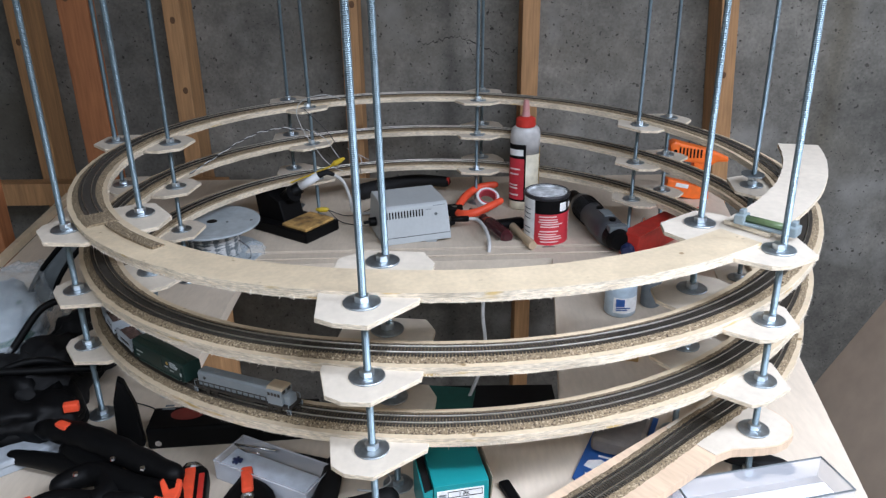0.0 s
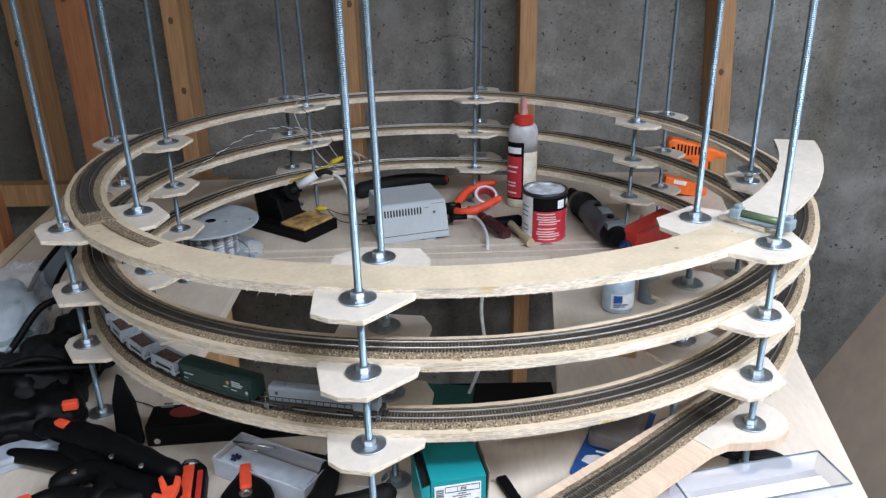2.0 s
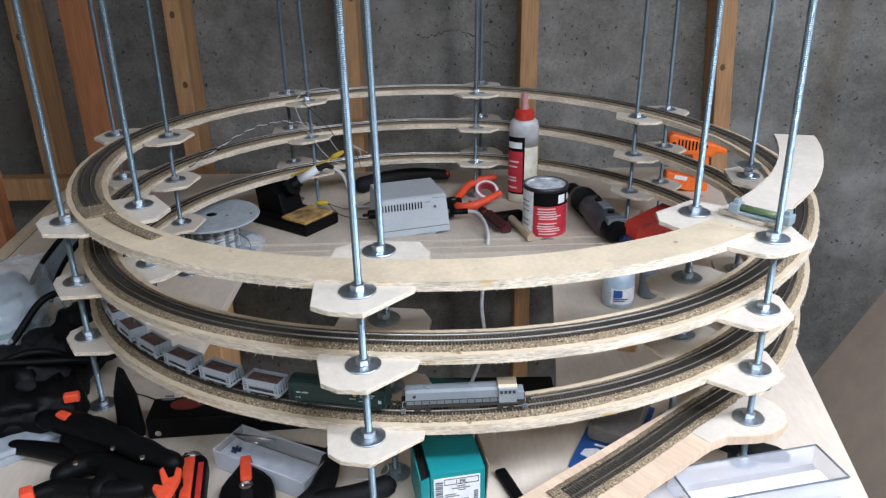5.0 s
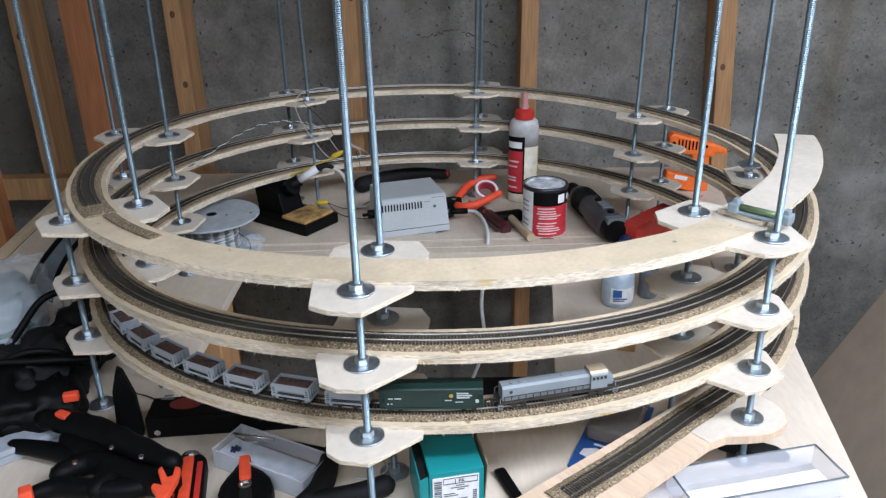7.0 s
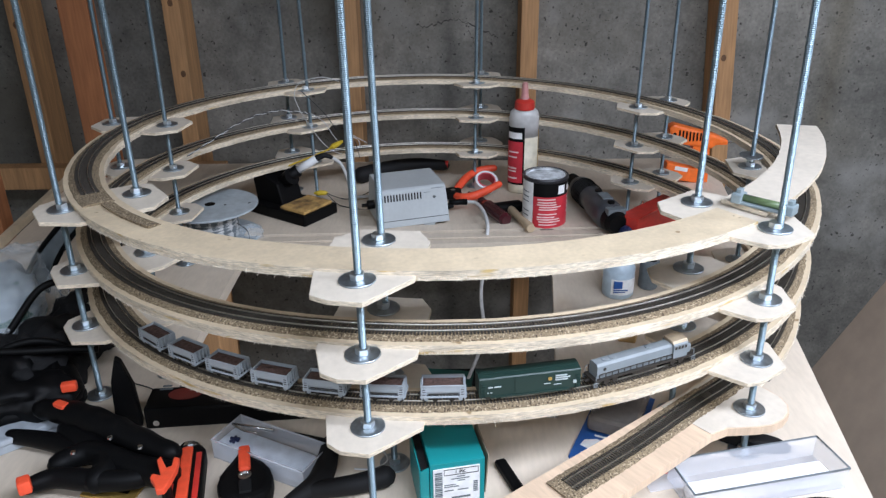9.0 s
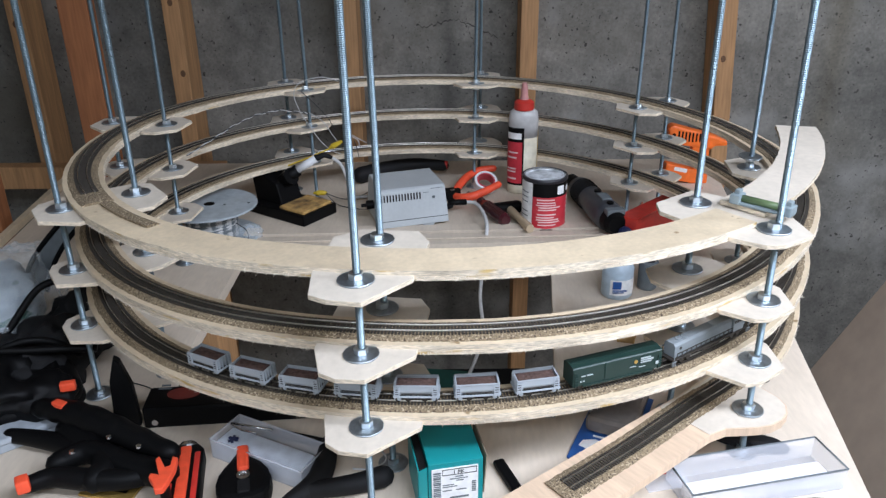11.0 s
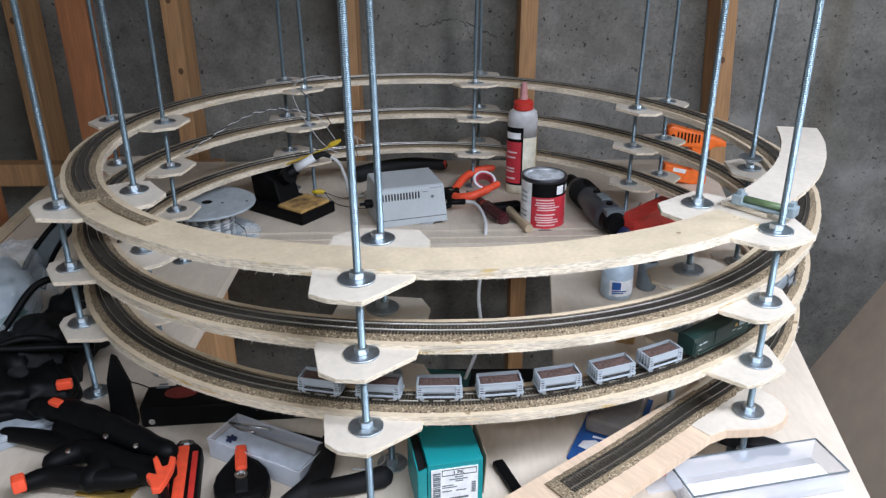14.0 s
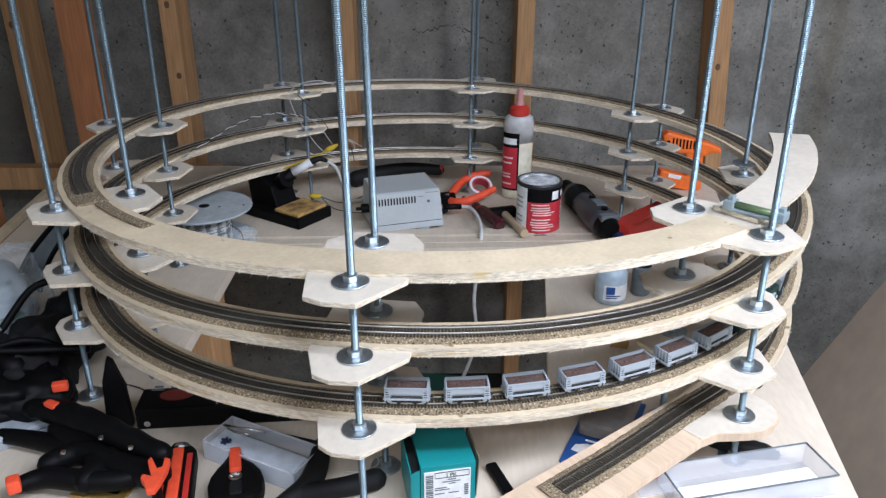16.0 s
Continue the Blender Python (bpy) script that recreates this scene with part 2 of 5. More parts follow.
KNOT = material("stud_knot", (0.13, 0.065, 0.03), 0.7)
for x, knots in ((-0.925, ((0.006, 0.05), (-0.004, 0.29))), (-0.586, ((0.0, 0.332), (0.006, 0.18))), (-0.205, ((0.008, 0.36),)), (0.190, ((0.005, 0.42),)), (0.641, ((-0.006, 0.20),))):
    post = stud(x, STUD_Y, 0.038, 0.089, STUD, "pale pine wall stud standing before the concrete", -3.7 if x > 0.6 else 0.0)
    for kx, kz in knots:
        part("knot", lathe(bmesh.new(), [(0.0058, 0), (0.0052, 0.0004), (0.0030, 0.0006), (0.0026, 0.0002)], 14, Matrix.Translation((kx, -0.0001, kz)) @ pose(0, 0, 0, 90) @ Matrix.Diagonal((1, 1.3, 1, 1))), KNOT, post)
for post, kz in ((stud(-0.716, 0.50, 0.058, 0.038, STUD_RED, "reddish fir stud of the side wall"), 0.40), (stud(-0.822, 0.20, 0.089, 0.038, STUD_RED, "reddish fir stud beside the table"), 0.05)):
    part("knot", lathe(bmesh.new(), [(0.0070, 0), (0.0062, 0.0004), (0.0036, 0.0006), (0.0030, 0.0002)], 14, Matrix.Translation((-0.010, -0.0001, kz)) @ pose(0, 0, 0, 90) @ Matrix.Diagonal((1, 1.5, 1, 1))), KNOT, post)
ledger = part("ledger_board", box(bmesh.new(), (-1.2, 0.62, -0.068), (-0.50, 0.658, -0.016), 0.002), STUD)
tagged(ledger, "pale pine ledger board fixed across the studs", "board")

# ---------------------------------------------------------------- the table, with an access hole under the rings
TOP_T = 0.018
HOLE = ((-0.33, -0.27), (-0.33, 0.163), (0.185, 0.178), (0.133, -0.27))
table = thing("work_table", pose(0, 0, 0), "pale plywood work table with an access hole in the middle", "table")


def board(name, outline, z0, z1, mat, parent, label=""):
    return part(name, prism(bmesh.new(), outline, z0, z1, 0.0004), mat, parent, label)


EAST = lambda y: 0.463 + (y + 0.14) * 0.172
board("tabletop", ((-0.66, -0.62), (EAST(-0.62), -0.62), (EAST(0.585), 0.585), (-0.06, 0.585), (-0.06, 0.130), (0.178, 0.136), (0.122, -0.350),
                   (-0.33, -0.285), (-0.33, 0.124), (-0.0602, 0.130), (-0.0602, 0.585), (-0.79, 0.585), (-0.776, 0.471), (-0.742, 0.113), (-0.72, -0.27)), -TOP_T, 0, TABLE, table)
board("plank", ((-0.345, 0.165), (0.30, 0.183), (0.30, 0.207), (-0.345, 0.196)), 0.0005, 0.006, TABLE, table, "narrow plywood strip along the hole")
board("plank", ((-0.34, 0.140), (0.29, 0.158), (0.29, 0.180), (-0.34, 0.162)), 0.0005, 0.003, TABLE, table, "thin plywood strip along the hole")
board("edge_strip", ((-0.742, 0.10), (-0.776, 0.47), (-0.788, 0.47), (-0.754, 0.10)), 0.0005, 0.014, PLY_TOP, table, "pale upstand strip along the table edge")
for x, y in ((-0.37, 0.02), (-0.6, -0.55), (0.3, -0.55), (0.42, 0.53), (-0.6, 0.53)):
    part("leg", box(bmesh.new(), (x - 0.02, y - 0.044, -0.82), (x + 0.02, y + 0.044, -TOP_T - 0.002), 0.002), STUD, table)

# ---------------------------------------------------------------- the rising rings
PLATES = [  # angle of the rod pair round the middle, then the height of the splice plate's top, from the lowest up
    (-54.0, 0.0477), (-8.3, 0.0535), (37.1, 0.0621), (81.3, 0.0708), (126.1, 0.0792), (170.7, 0.0877), (216.3, 0.0941), (262.0, 0.1062),
    (306.0, 0.1112), (351.7, 0.1223), (397.1, 0.1301), (441.3, 0.1408), (486.1, 0.1469), (530.7, 0.1580), (576.3, 0.1624), (622.0, 0.1799),
    (666.0, 0.1777), (711.7, 0.1922), (757.1, 0.1974), (801.3, 0.2076), (846.1, 0.2149), (890.7, 0.2263), (936.3, 0.2333), (982.0, 0.2490),
    (1026.0, 0.2498)]
RODS = {  # angle: outer radius, inner radius, sideways lean per metre of each
    262: (0.507, 0.427, -0.007, -0.02), 306: (0.5066, 0.4216, -0.031, -0.004), 351: (0.5034, 0.4156, 0, -0.015), 37: (0.4987, 0.419, -0.008, 0.02),
    81: (0.5037, 0.4218, 0.012, 0.018), 126: (0.5059, 0.4246, 0.004, -0.028), 170: (0.5023, 0.4155, 0.012, 0.022), 216: (0.4985, 0.4216, 0.02, 0)}
MID, RING_R, RING_W, PLY = Vector((0.001, -0.014, 0.0)), 0.4595, 0.044, 0.0045
ANG, LEVEL = np.array([a for a, z in PLATES]), np.array([z for a, z in PLATES])


def deck(a):
    """Height of the splice level at an angle, rising from the ramp to the top."""
    soft = np.array([-9, -4.5, 0, 4.5, 9])
    pad_a = np.concatenate(([-200], ANG, [1250]))
    pad_z = np.concatenate(([LEVEL[0] - 0.0279], LEVEL, [0.2498 + 0.0428]))
    return float(np.interp(a + soft, pad_a, pad_z).mean())


def at(a, r, dz=0.0):
    c, s = math.cos(radians(a)), math.sin(radians(a))
    return Vector((MID.x + r * c, MID.y + r * s, deck(a) + dz))


def sweep(name, a0, a1, section, mat, parent, step=1.5, rough=0.0, closed=True, mats=None):
    """A section of (radius offset, height) points swept along the rising ring; rough: unevenness of the sawn edges."""
    n = max(2, int(abs(a1 - a0) / step) + 1)
    rng = random.Random(int(a0 * 10) + len(section))
    verts, faces, slot = [], [], []
    k = len(section)
    for i in range(n):
        a = a0 + (a1 - a0) * i / (n - 1)
        for r, z in section:
            j = rng.uniform(-rough, rough) if rough else 0
            verts.append(at(a, RING_R + r + j, z + j * 0.3))
    for i in range(n - 1):
        for q in range(k):
            w = (q + 1) % k
            faces.append((i * k + q, i * k + w, (i + 1) * k + w, (i + 1) * k + q))
            slot.append(q)
    faces += [tuple(range(k))[::-1], tuple((n - 1) * k + q for q in range(k))]
    slot += [1, 1]
    ob = mesh_part(name, verts, faces, mat, parent)
    if mats:
        for m in mats:
            ob.data.materials.append(m)
        for p, q in zip(ob.data.polygons, slot):
            p.material_index = 0 if q == 2 else 1
    bm = bmesh.new()
    bm.from_mesh(ob.data)
    bmesh.ops.recalc_face_normals(bm, faces=bm.faces)
    bm.to_mesh(ob.data)
    bm.free()
    return ob


def flat(h, lo, hi):
    return [(-h, lo), (h, lo), (h, hi), (-h, hi)]


helix = thing("track_helix", pose(0, 0, 0), "model railway helix of stacked pale plywood rings with cork and track", "helix")
HALF = RING_W / 2
END = 1068.0
for i, ((a0, z0), (a1, z1)) in enumerate(zip(PLATES, PLATES[1:])):
    sweep("lower_ply", a0 + (4.6 if i else 0), a1 - 4.6, flat(HALF, -PLY, -0.0002), PLY_TOP, helix, rough=0.0005, mats=[PLY_EDGE])
    sweep("upper_ply", a0, a1, flat(HALF, 0.0, PLY), PLY_TOP, helix, rough=0.0005, mats=[PLY_EDGE])
sweep("end_ply", 1029, END, [(-HALF - 0.011, 0), (HALF - 0.007, 0), (HALF - 0.007, PLY), (-HALF - 0.011, PLY)], PLY_PLATE, helix, rough=0.0005, mats=[PLY_EDGE])


SLIDE = {262: 0.004, 306: -0.004, 216: 0.005}   # how far a plate sits off its rods along the ring
REACH = {262: 0.012, 306: 0.003, 216: 0.001}    # and how far past the outer rod


def splice(a, ri, ro, z, seed, far=0.0, cut=False):
    """A clipped splice plate under the joint, through which the two rods pass."""
    rng = random.Random(seed)
    u = lambda s: rng.uniform(-s, s)
    wide, end = 0.043, 0.027
    pts = [(ri - 0.026 + u(.002), -end + u(.004)), (ri - 0.006 + u(.003), -wide + u(.003)), (ro - 0.010 + u(.004), -wide + u(.003)),
           (ro + 0.016 + u(.003), -end - 0.006 + u(.003)), (ro + 0.024 + u(.002), -end + 0.008 + u(.003)), (ro + 0.025 + u(.002), end - 0.008 + u(.004)), (ro - 0.006 + u(.004), wide + u(.003)),
           (ri - 0.004 + u(.003), wide + u(.003)), (ri - 0.026 + u(.002), end + u(.004))]
    if int(a + 0.001) % 360 == 262:
        pts[5] = (pts[5][0], pts[5][1] - 0.010)
    pts = [(x + far if x > ro + 0.01 else x, y + SLIDE.get(int(a + 0.001) % 360, 0.0)) for x, y in pts]
    if cut:
        pts = [(min(x, 0.474), y) for x, y in pts if x < ro + 0.02]
    bm = prism(bmesh.new(), pts, -PLY, 0, 0.0006)
    ob = part("splice_plate", bm, [PLY_PLATE, PLY_EDGE], helix)
    for p in ob.data.polygons:
        p.material_index = 0 if abs(p.normal.z) > 0.9 else 1
    ob.matrix_world = pose(0, 0, z - 0.0001, 0, 0, a)
    return ob


for i, (a, z) in enumerate(PLATES):
    ro, ri = RODS[int(a + 0.001) % 360][:2] if int(a + 0.001) % 360 in RODS else RODS[min(RODS, key=lambda k: abs((k - a + 180) % 360 - 180))][:2]
    if i:
        splice(a, ri, ro, z, i, REACH.get(int(a + 0.001) % 360, 0.003), abs(a % 360 - 351.7) < 1)

# roadbed, rails and ties
TRACK_TOP = PLY + 0.0026
TRACK_END = 938.0
OFF = 0.0
bed = [(OFF + r, z) for r, z in ((-0.0165, PLY + 0.0001), (0.0165, PLY + 0.0001), (0.0150, PLY + 0.0012), (0.0108, TRACK_TOP), (-0.0108, TRACK_TOP), (-0.0150, PLY + 0.0012))]
sweep("cork_roadbed", -55, TRACK_END, bed, CORK, helix, step=0.35, rough=0.0007)
sweep("cork_strip", TRACK_END + 0.5, TRACK_END + 14, [(-0.0145, PLY + .0001), (-0.0005, PLY + .0001), (-0.0005, TRACK_TOP), (-0.0115, TRACK_TOP)], CORK, helix, step=0.7, rough=0.0004)
for r in (OFF - 0.0049, OFF + 0.0049):
    sweep("rail", -55, TRACK_END - 4, [(r - .0004, TRACK_TOP + .0012), (r + .0004, TRACK_TOP + .0012), (r + .00035, TRACK_TOP + .0023), (r + .00018, TRACK_TOP + .0026), (r - .00018, TRACK_TOP + .0026), (r - .00035, TRACK_TOP + .0023)], RAIL, helix)
TIE_STEP = 0.37
NEAR_TIES = (226.0, 336.0)   # the front of the lowest turn
verts, faces = [], []
near = []
for i in range(int((TRACK_END - 4 + 55) / TIE_STEP)):
    a = -55 + TIE_STEP * i
    if NEAR_TIES[0] < a < NEAR_TIES[1]:
        near.append(a)
        continue
    b = len(verts)
    for dz in (TRACK_TOP, TRACK_TOP + 0.0013):
        for da, r in ((-0.10, -0.0092), (0.10, -0.0092), (0.10, 0.0092), (-0.10, 0.0092)):
            verts.append(at(a + da, RING_R + OFF + r, dz))
    faces += [tuple(b + k for k in f) for f in ((4, 5, 6, 7), (0, 1, 5, 4), (1, 2, 6, 5), (2, 3, 7, 6), (3, 0, 4, 7))]
tagged(mesh_part("far_track_base", verts, faces, TRACK_TIE, helix), kind="stuff")

# splinters along the lower sawn edges
verts, faces = [], []
rng = random.Random(5)
for i in range(11000):
    a = rng.uniform(-40, 1026)
    if abs(((a + 98 + 180) % 360) - 180) > 100 and rng.random() < 0.7:
        continue
    side = rng.choice((1, 1, 1, -1))
    p = at(a, RING_R + side * HALF, rng.uniform(-PLY, -PLY * 0.3))
    t = at(a + 0.2, RING_R + side * HALF) - at(a, RING_R + side * HALF)
    t.normalize()
    long = rng.uniform(0.0008, 0.0026) * (2 if rng.random() < 0.05 else 1)
    out = (at(a, RING_R + side) - at(a, RING_R)).normalized() * rng.uniform(0.2, 1.0) + Vector((0, 0, rng.uniform(-1, 0.15))) + t * rng.uniform(-0.6, 0.6)
    b = len(verts)
    verts += [p - t * 0.00035, p + t * 0.00035, p + Vector((0, 0, 0.0005)), p + out.normalized() * long]
    faces += [(b, b + 1, b + 3), (b + 1, b + 2, b + 3), (b + 2, b, b + 3)]
tagged(mesh_part("splinter_fringe", verts, faces, PLY_PLATE, helix), kind="stuff")

# the ramp that leads up to the lowest turn
ramp = thing("entry_ramp", pose(*at(-54, RING_R, 0).to_tuple(), 0, 0, 216.5), "straight pine plywood ramp with cork and track", "ramp")


def ramp_shape(name, pts, z0, z1, mat, length_drop=0.024):
    bm = prism(bmesh.new(), pts, z0, z1)
    for v in bm.verts:
        v.co.z -= max(v.co.x, -0.06) * length_drop
    return part(name, bm, mat, ramp)


ramp_shape("ramp_board", [(-0.05, -0.020), (0.40, -0.022), (0.40, 0.044), (0.050, 0.040), (0.030, 0.044), (0.016, 0.054), (0.004, 0.062), (-0.008, 0.068), (-0.024, 0.070), (-0.038, 0.067), (-0.049, 0.059), (-0.055, 0.047), (-0.057, 0.03)], -PLY, PLY, PLY_RAMP)
ramp_shape("plate_face", [(0.052, -0.0190), (0.050, 0.0390), (0.030, 0.0425), (0.016, 0.0525), (0.004, 0.0605), (-0.008, 0.0665), (-0.024, 0.0685), (-0.037, 0.0655), (-0.0475, 0.058), (-0.0535, 0.046), (-0.055, 0.026), (-0.048, -0.0190)], PLY, PLY + 0.0008, PLY_PLATE)
RE = 0.221


def drift(x):
    """How far the straight track has wandered across the board."""
    return 0.0055 * (lambda u: u * u * (3 - 2 * u))(min(1.0, max(0.0, x / 0.15)))


def ramp_strip(name, half, off, x1, z0, z1, mat, top=1.0, rough=0.0):
    """A strip along the ramp, following the track's line; top: share of the width that is left at its upper face."""
    rng = random.Random(7)
    n, verts, faces = 90, [], []
    for i in range(n + 1):
        x = x1 * i / n
        for y, z in ((-half, z0), (half, z0), (half * top, z1), (-half * top, z1)):
            verts.append((x, off + drift(x) + y + rng.uniform(-rough, rough), z - x * 0.024 + rng.uniform(-rough, rough) * 0.3))
    for i in range(n):
        faces += [(i * 4 + q, i * 4 + (q + 1) % 4, i * 4 + 4 + (q + 1) % 4, i * 4 + 4 + q) for q in range(4)]
    faces += [(3, 2, 1, 0), tuple(n * 4 + q for q in range(4))]
    return mesh_part(name, verts, [f[::-1] for f in faces], mat, ramp)


ramp_strip("cork_roadbed", 0.0165, 0.0, RE, PLY + 0.0009, TRACK_TOP, CORK, 0.70, 0.0006)
for r in (-0.0049, 0.0049):
    ramp_strip("rail", 0.0004, r, RE - 0.012, TRACK_TOP + 0.0012, TRACK_TOP + 0.0026, RAIL, 0.6)
tie = part("tie", box(bmesh.new(), (0, -0.0092, 0), (0.0016, 0.0092, 0.0013)), TRACK_TIE, ramp)
tie.matrix_basis = pose(0, 0, TRACK_TOP)
for a in near:
    shared("tie", tie.data, helix, Matrix.Translation(at(a, RING_R + OFF, TRACK_TOP)) @ pose(0, 0, 0, 0, 0, a + 90) @ Matrix.Translation((-0.0008, 0, 0)))
for i in range(1, 70):
    shared("tie", tie.data, ramp, pose(i * 0.0030, drift(i * 0.0030), TRACK_TOP - i * 0.0030 * 0.024))

# ---------------------------------------------------------------- threaded rods with nuts and washers
PITCH, ROD_R, ROD_TOP = 0.00150, 0.0034, 0.80


def rod_mesh():
    verts, faces, segs = [], [], 10
    n = int(ROD_TOP / PITCH)
    for i in range(2 * n + 1):
        r = ROD_R if i % 2 else ROD_R - 0.00055
        for k in range(segs):
            a = 2 * math.pi * k / segs
            verts.append((r * math.cos(a), r * math.sin(a), PITCH * (i / 2 + k / segs)))
    for i in range(2 * n):
        for k in range(segs - 1):
            faces.append((i * segs + k, i * segs + k + 1, (i + 1) * segs + k + 1, (i + 1) * segs + k))
        if i + 3 <= 2 * n:
            k = segs - 1
            faces.append((i * segs + k, (i + 2) * segs, (i + 3) * segs, (i + 1) * segs + k))
    me = bpy.data.meshes.new("threaded_shaft")
    me.from_pydata(verts, [], faces)
    me.materials.append(ZINC)
    return me


def nut_mesh():
    bm = prism(bmesh.new(), [(0.00635 * math.cos(radians(60 * k)), 0.00635 * math.sin(radians(60 * k))) for k in range(6)], 0, 0.0056, 0.0006)
    ob = part("nut_form", bm, NUT_ZINC)
    me = ob.data
    bpy.data.objects.remove(ob)
    return me


def washer_mesh():
    ob = part("washer_form", lathe(bmesh.new(), [(0.0034, 0), (0.0150, 0), (0.0153, 0.0004), (0.0153, 0.0012), (0.0150, 0.0016), (0.0034, 0.0016)], 36, caps=False), ZINC_DULL)
    me = ob.data
    bpy.data.objects.remove(ob)
    return me


SHAFT, NUT, WASHER = rod_mesh(), nut_mesh(), washer_mesh()
rng = random.Random(8)
for key, (ro, ri, lo, li) in RODS.items():
    levels = [z for a, z in PLATES if int(a + 0.001) % 360 == key or abs((a - key - 0.7 + 180) % 360 - 180) < 1.5]
    exact = [a for a, z in PLATES if abs((a - key - 0.7 + 180) % 360 - 180) < 1.5][0]
    for r, lean, inner in ((ro, lo, False), (ri, li, True)):
        if key == 351 and not inner:
            continue
        if key == 306 and not inner:
            levels = [0.0477 + PLY + 0.0012] + levels[1:]
        c, s = r * math.cos(radians(exact)), r * math.sin(radians(exact))
        rod = thing("threaded_rod", pose(c, s, 0), "zinc threaded rod carrying plywood rings on nuts and washers", "threaded rod", "threaded rods of the helix")
        top = levels[-1]
        shaft = shared("shaft", SHAFT, rod, Matrix.Translation((0, 0, 0.0)) @ Matrix(((1, 0, lean, -lean * top), (0, 1, 0, 0), (0, 0, 1, 0), (0, 0, 0, 1))))
        for z in levels:
            dx = lean * (z - top)
            spots = [(z + 0.0001, 1)] + [(z - PLY - 0.0002, -1)]
            if key == 306 and inner and z < 0.07:
                continue
            for h, up in spots:
                shared("washer", WASHER, rod, pose(dx, 0, h if up > 0 else h - 0.0016, 0, 0, rng.uniform(0, 90)))
                shared("nut", NUT, rod, pose(dx, 0, h + 0.0016 if up > 0 else h - 0.0072, 0, 0, rng.uniform(0, 60)))
        if key == 351:
            shared("washer", WASHER, rod, pose(lean * 0.016, 0, top + 0.0150, 3, 2))
            shared("nut", NUT, rod, pose(lean * 0.016, 0, top + 0.0090, 0, 0, 20))
        shared("washer", WASHER, rod, pose(-lean * top, 0, 0.0005))
        shared("nut", NUT, rod, pose(-lean * top, 0, 0.0021, 0, 0, rng.uniform(0, 60)))

# ---------------------------------------------------------------- more materials
LOCO_GREY = material("grey_plastic_shell", (0.225, 0.255, 0.270), 0.5, bump=None, layers=((60, 0.06, 2),))
ORE_GREY = material("pale_grey_car_body", (0.38, 0.42, 0.455), 0.5, bump=None, layers=((60, 0.06, 2),))
CAR_GREEN = material("dark_green_car_paint", (0.010, 0.033, 0.027), 0.45, bump=None, layers=((40, 0.08, 2),))
ORE_LOAD = material("brown_ore_load", (0.095, 0.056, 0.046), 0.95, layers=((300, 0.35, 3),), bump=(500, 0.8, 0.001))
BLACK = material("black_plastic", (0.003, 0.003, 0.0033), 0.52, gloss=0.14, layers=((8, 0.25, 3),), bump=(200, 0.1, 0.0005))
RUBBER = material("dark_rubber", (0.006, 0.006, 0.0065), 0.7, gloss=0.3)
WHITE = material("white_plastic", (0.74, 0.75, 0.76), 0.4, layers=((12, 0.05, 3),))
PAPER = material("white_paper", (0.80, 0.80, 0.79), 0.8, bump=None)
PSU_GREY = material("light_grey_casing", (0.46, 0.49, 0.50), 0.45, layers=((14, 0.05, 3), (200, 0.03, 2)))
RED = material("red_plastic", (0.55, 0.035, 0.025), 0.4)
LABEL_RED = material("red_label", (0.52, 0.03, 0.045), 0.45, bump=None)
ORANGE = material("orange_plastic", (0.86, 0.16, 0.02), 0.4)
ORANGE_PAD = material("orange_red_soft_pad", (0.85, 0.09, 0.035), 0.5)
TEAL = material("teal_printed_card", (0.008, 0.25, 0.26), 0.38, layers=((10, 0.08, 3),))
SPONGE = material("yellow_sponge", (0.56, 0.34, 0.11), 0.95, spots=((26, (0.07, 0.04, 0.02), 0.50, 0.68, 4), (90, (0.30, 0.16, 0.05), 0.5, 0.7, 3)), bump=(260, 0.9, 0.002))
SPOOL_GREY = material("grey_spool_plastic", (0.40, 0.45, 0.48), 0.45)
GLUE_BODY = material("cream_glue_bottle", (0.68, 0.62, 0.48), 0.4)
GLUE_CLEAR = material("cloudy_bottle_top", (0.50, 0.49, 0.48), 0.35)
STEEL = material("bright_steel", (0.62, 0.63, 0.64), 0.25, 1.0)
NAVY = material("navy_plastic", (0.02, 0.03, 0.09), 0.4)
BLUE_CARD = material("blue_printed_card", (0.02, 0.09, 0.30), 0.45)
CLEAR = material("clear_plastic_case", (0.90, 0.92, 0.97), 0.12, alpha=0.30, bump=None, layers=((10, 0.04, 2),))
BAG = material("crumpled_clear_bag", (0.82, 0.90, 0.94), 0.07, alpha=0.24, bump=(40, 0.35, 0.004))
DOWEL = material("beech_dowel", (0.50, 0.38, 0.25), 0.6, stretch=(1, 1, 0.2))
GOLD = material("gold_packet", (0.55, 0.36, 0.10), 0.35, 0.6)
PANEL = material("brown_board", (0.40, 0.32, 0.25), 0.7, layers=((2, 0.08, 3), (30, 0.06, 4)))
LEVEL_GREEN = material("green_vial", (0.13, 0.19, 0.09), 0.25)
LEVEL_GREY = material("grey_level_body", (0.26, 0.32, 0.34), 0.4)
WIRE_WHITE = material("white_wire", (0.55, 0.55, 0.54), 0.5, bump=None)
WIRE_YELLOW = material("yellow_wire", (0.60, 0.42, 0.03), 0.45, bump=None)
WIRE_DARK = material("dark_wire", (0.03, 0.03, 0.035), 0.5, bump=None)
BOTTLE_BLUE = material("pale_blue_bottle", (0.44, 0.54, 0.62), 0.3)
DARK_GREY = material("dark_grey_fabric", (0.006, 0.006, 0.0065), 0.8, gloss=0.3, layers=((30, 0.25, 4),))
GREY_ARC = material("grey_strap", (0.13, 0.15, 0.16), 0.6)
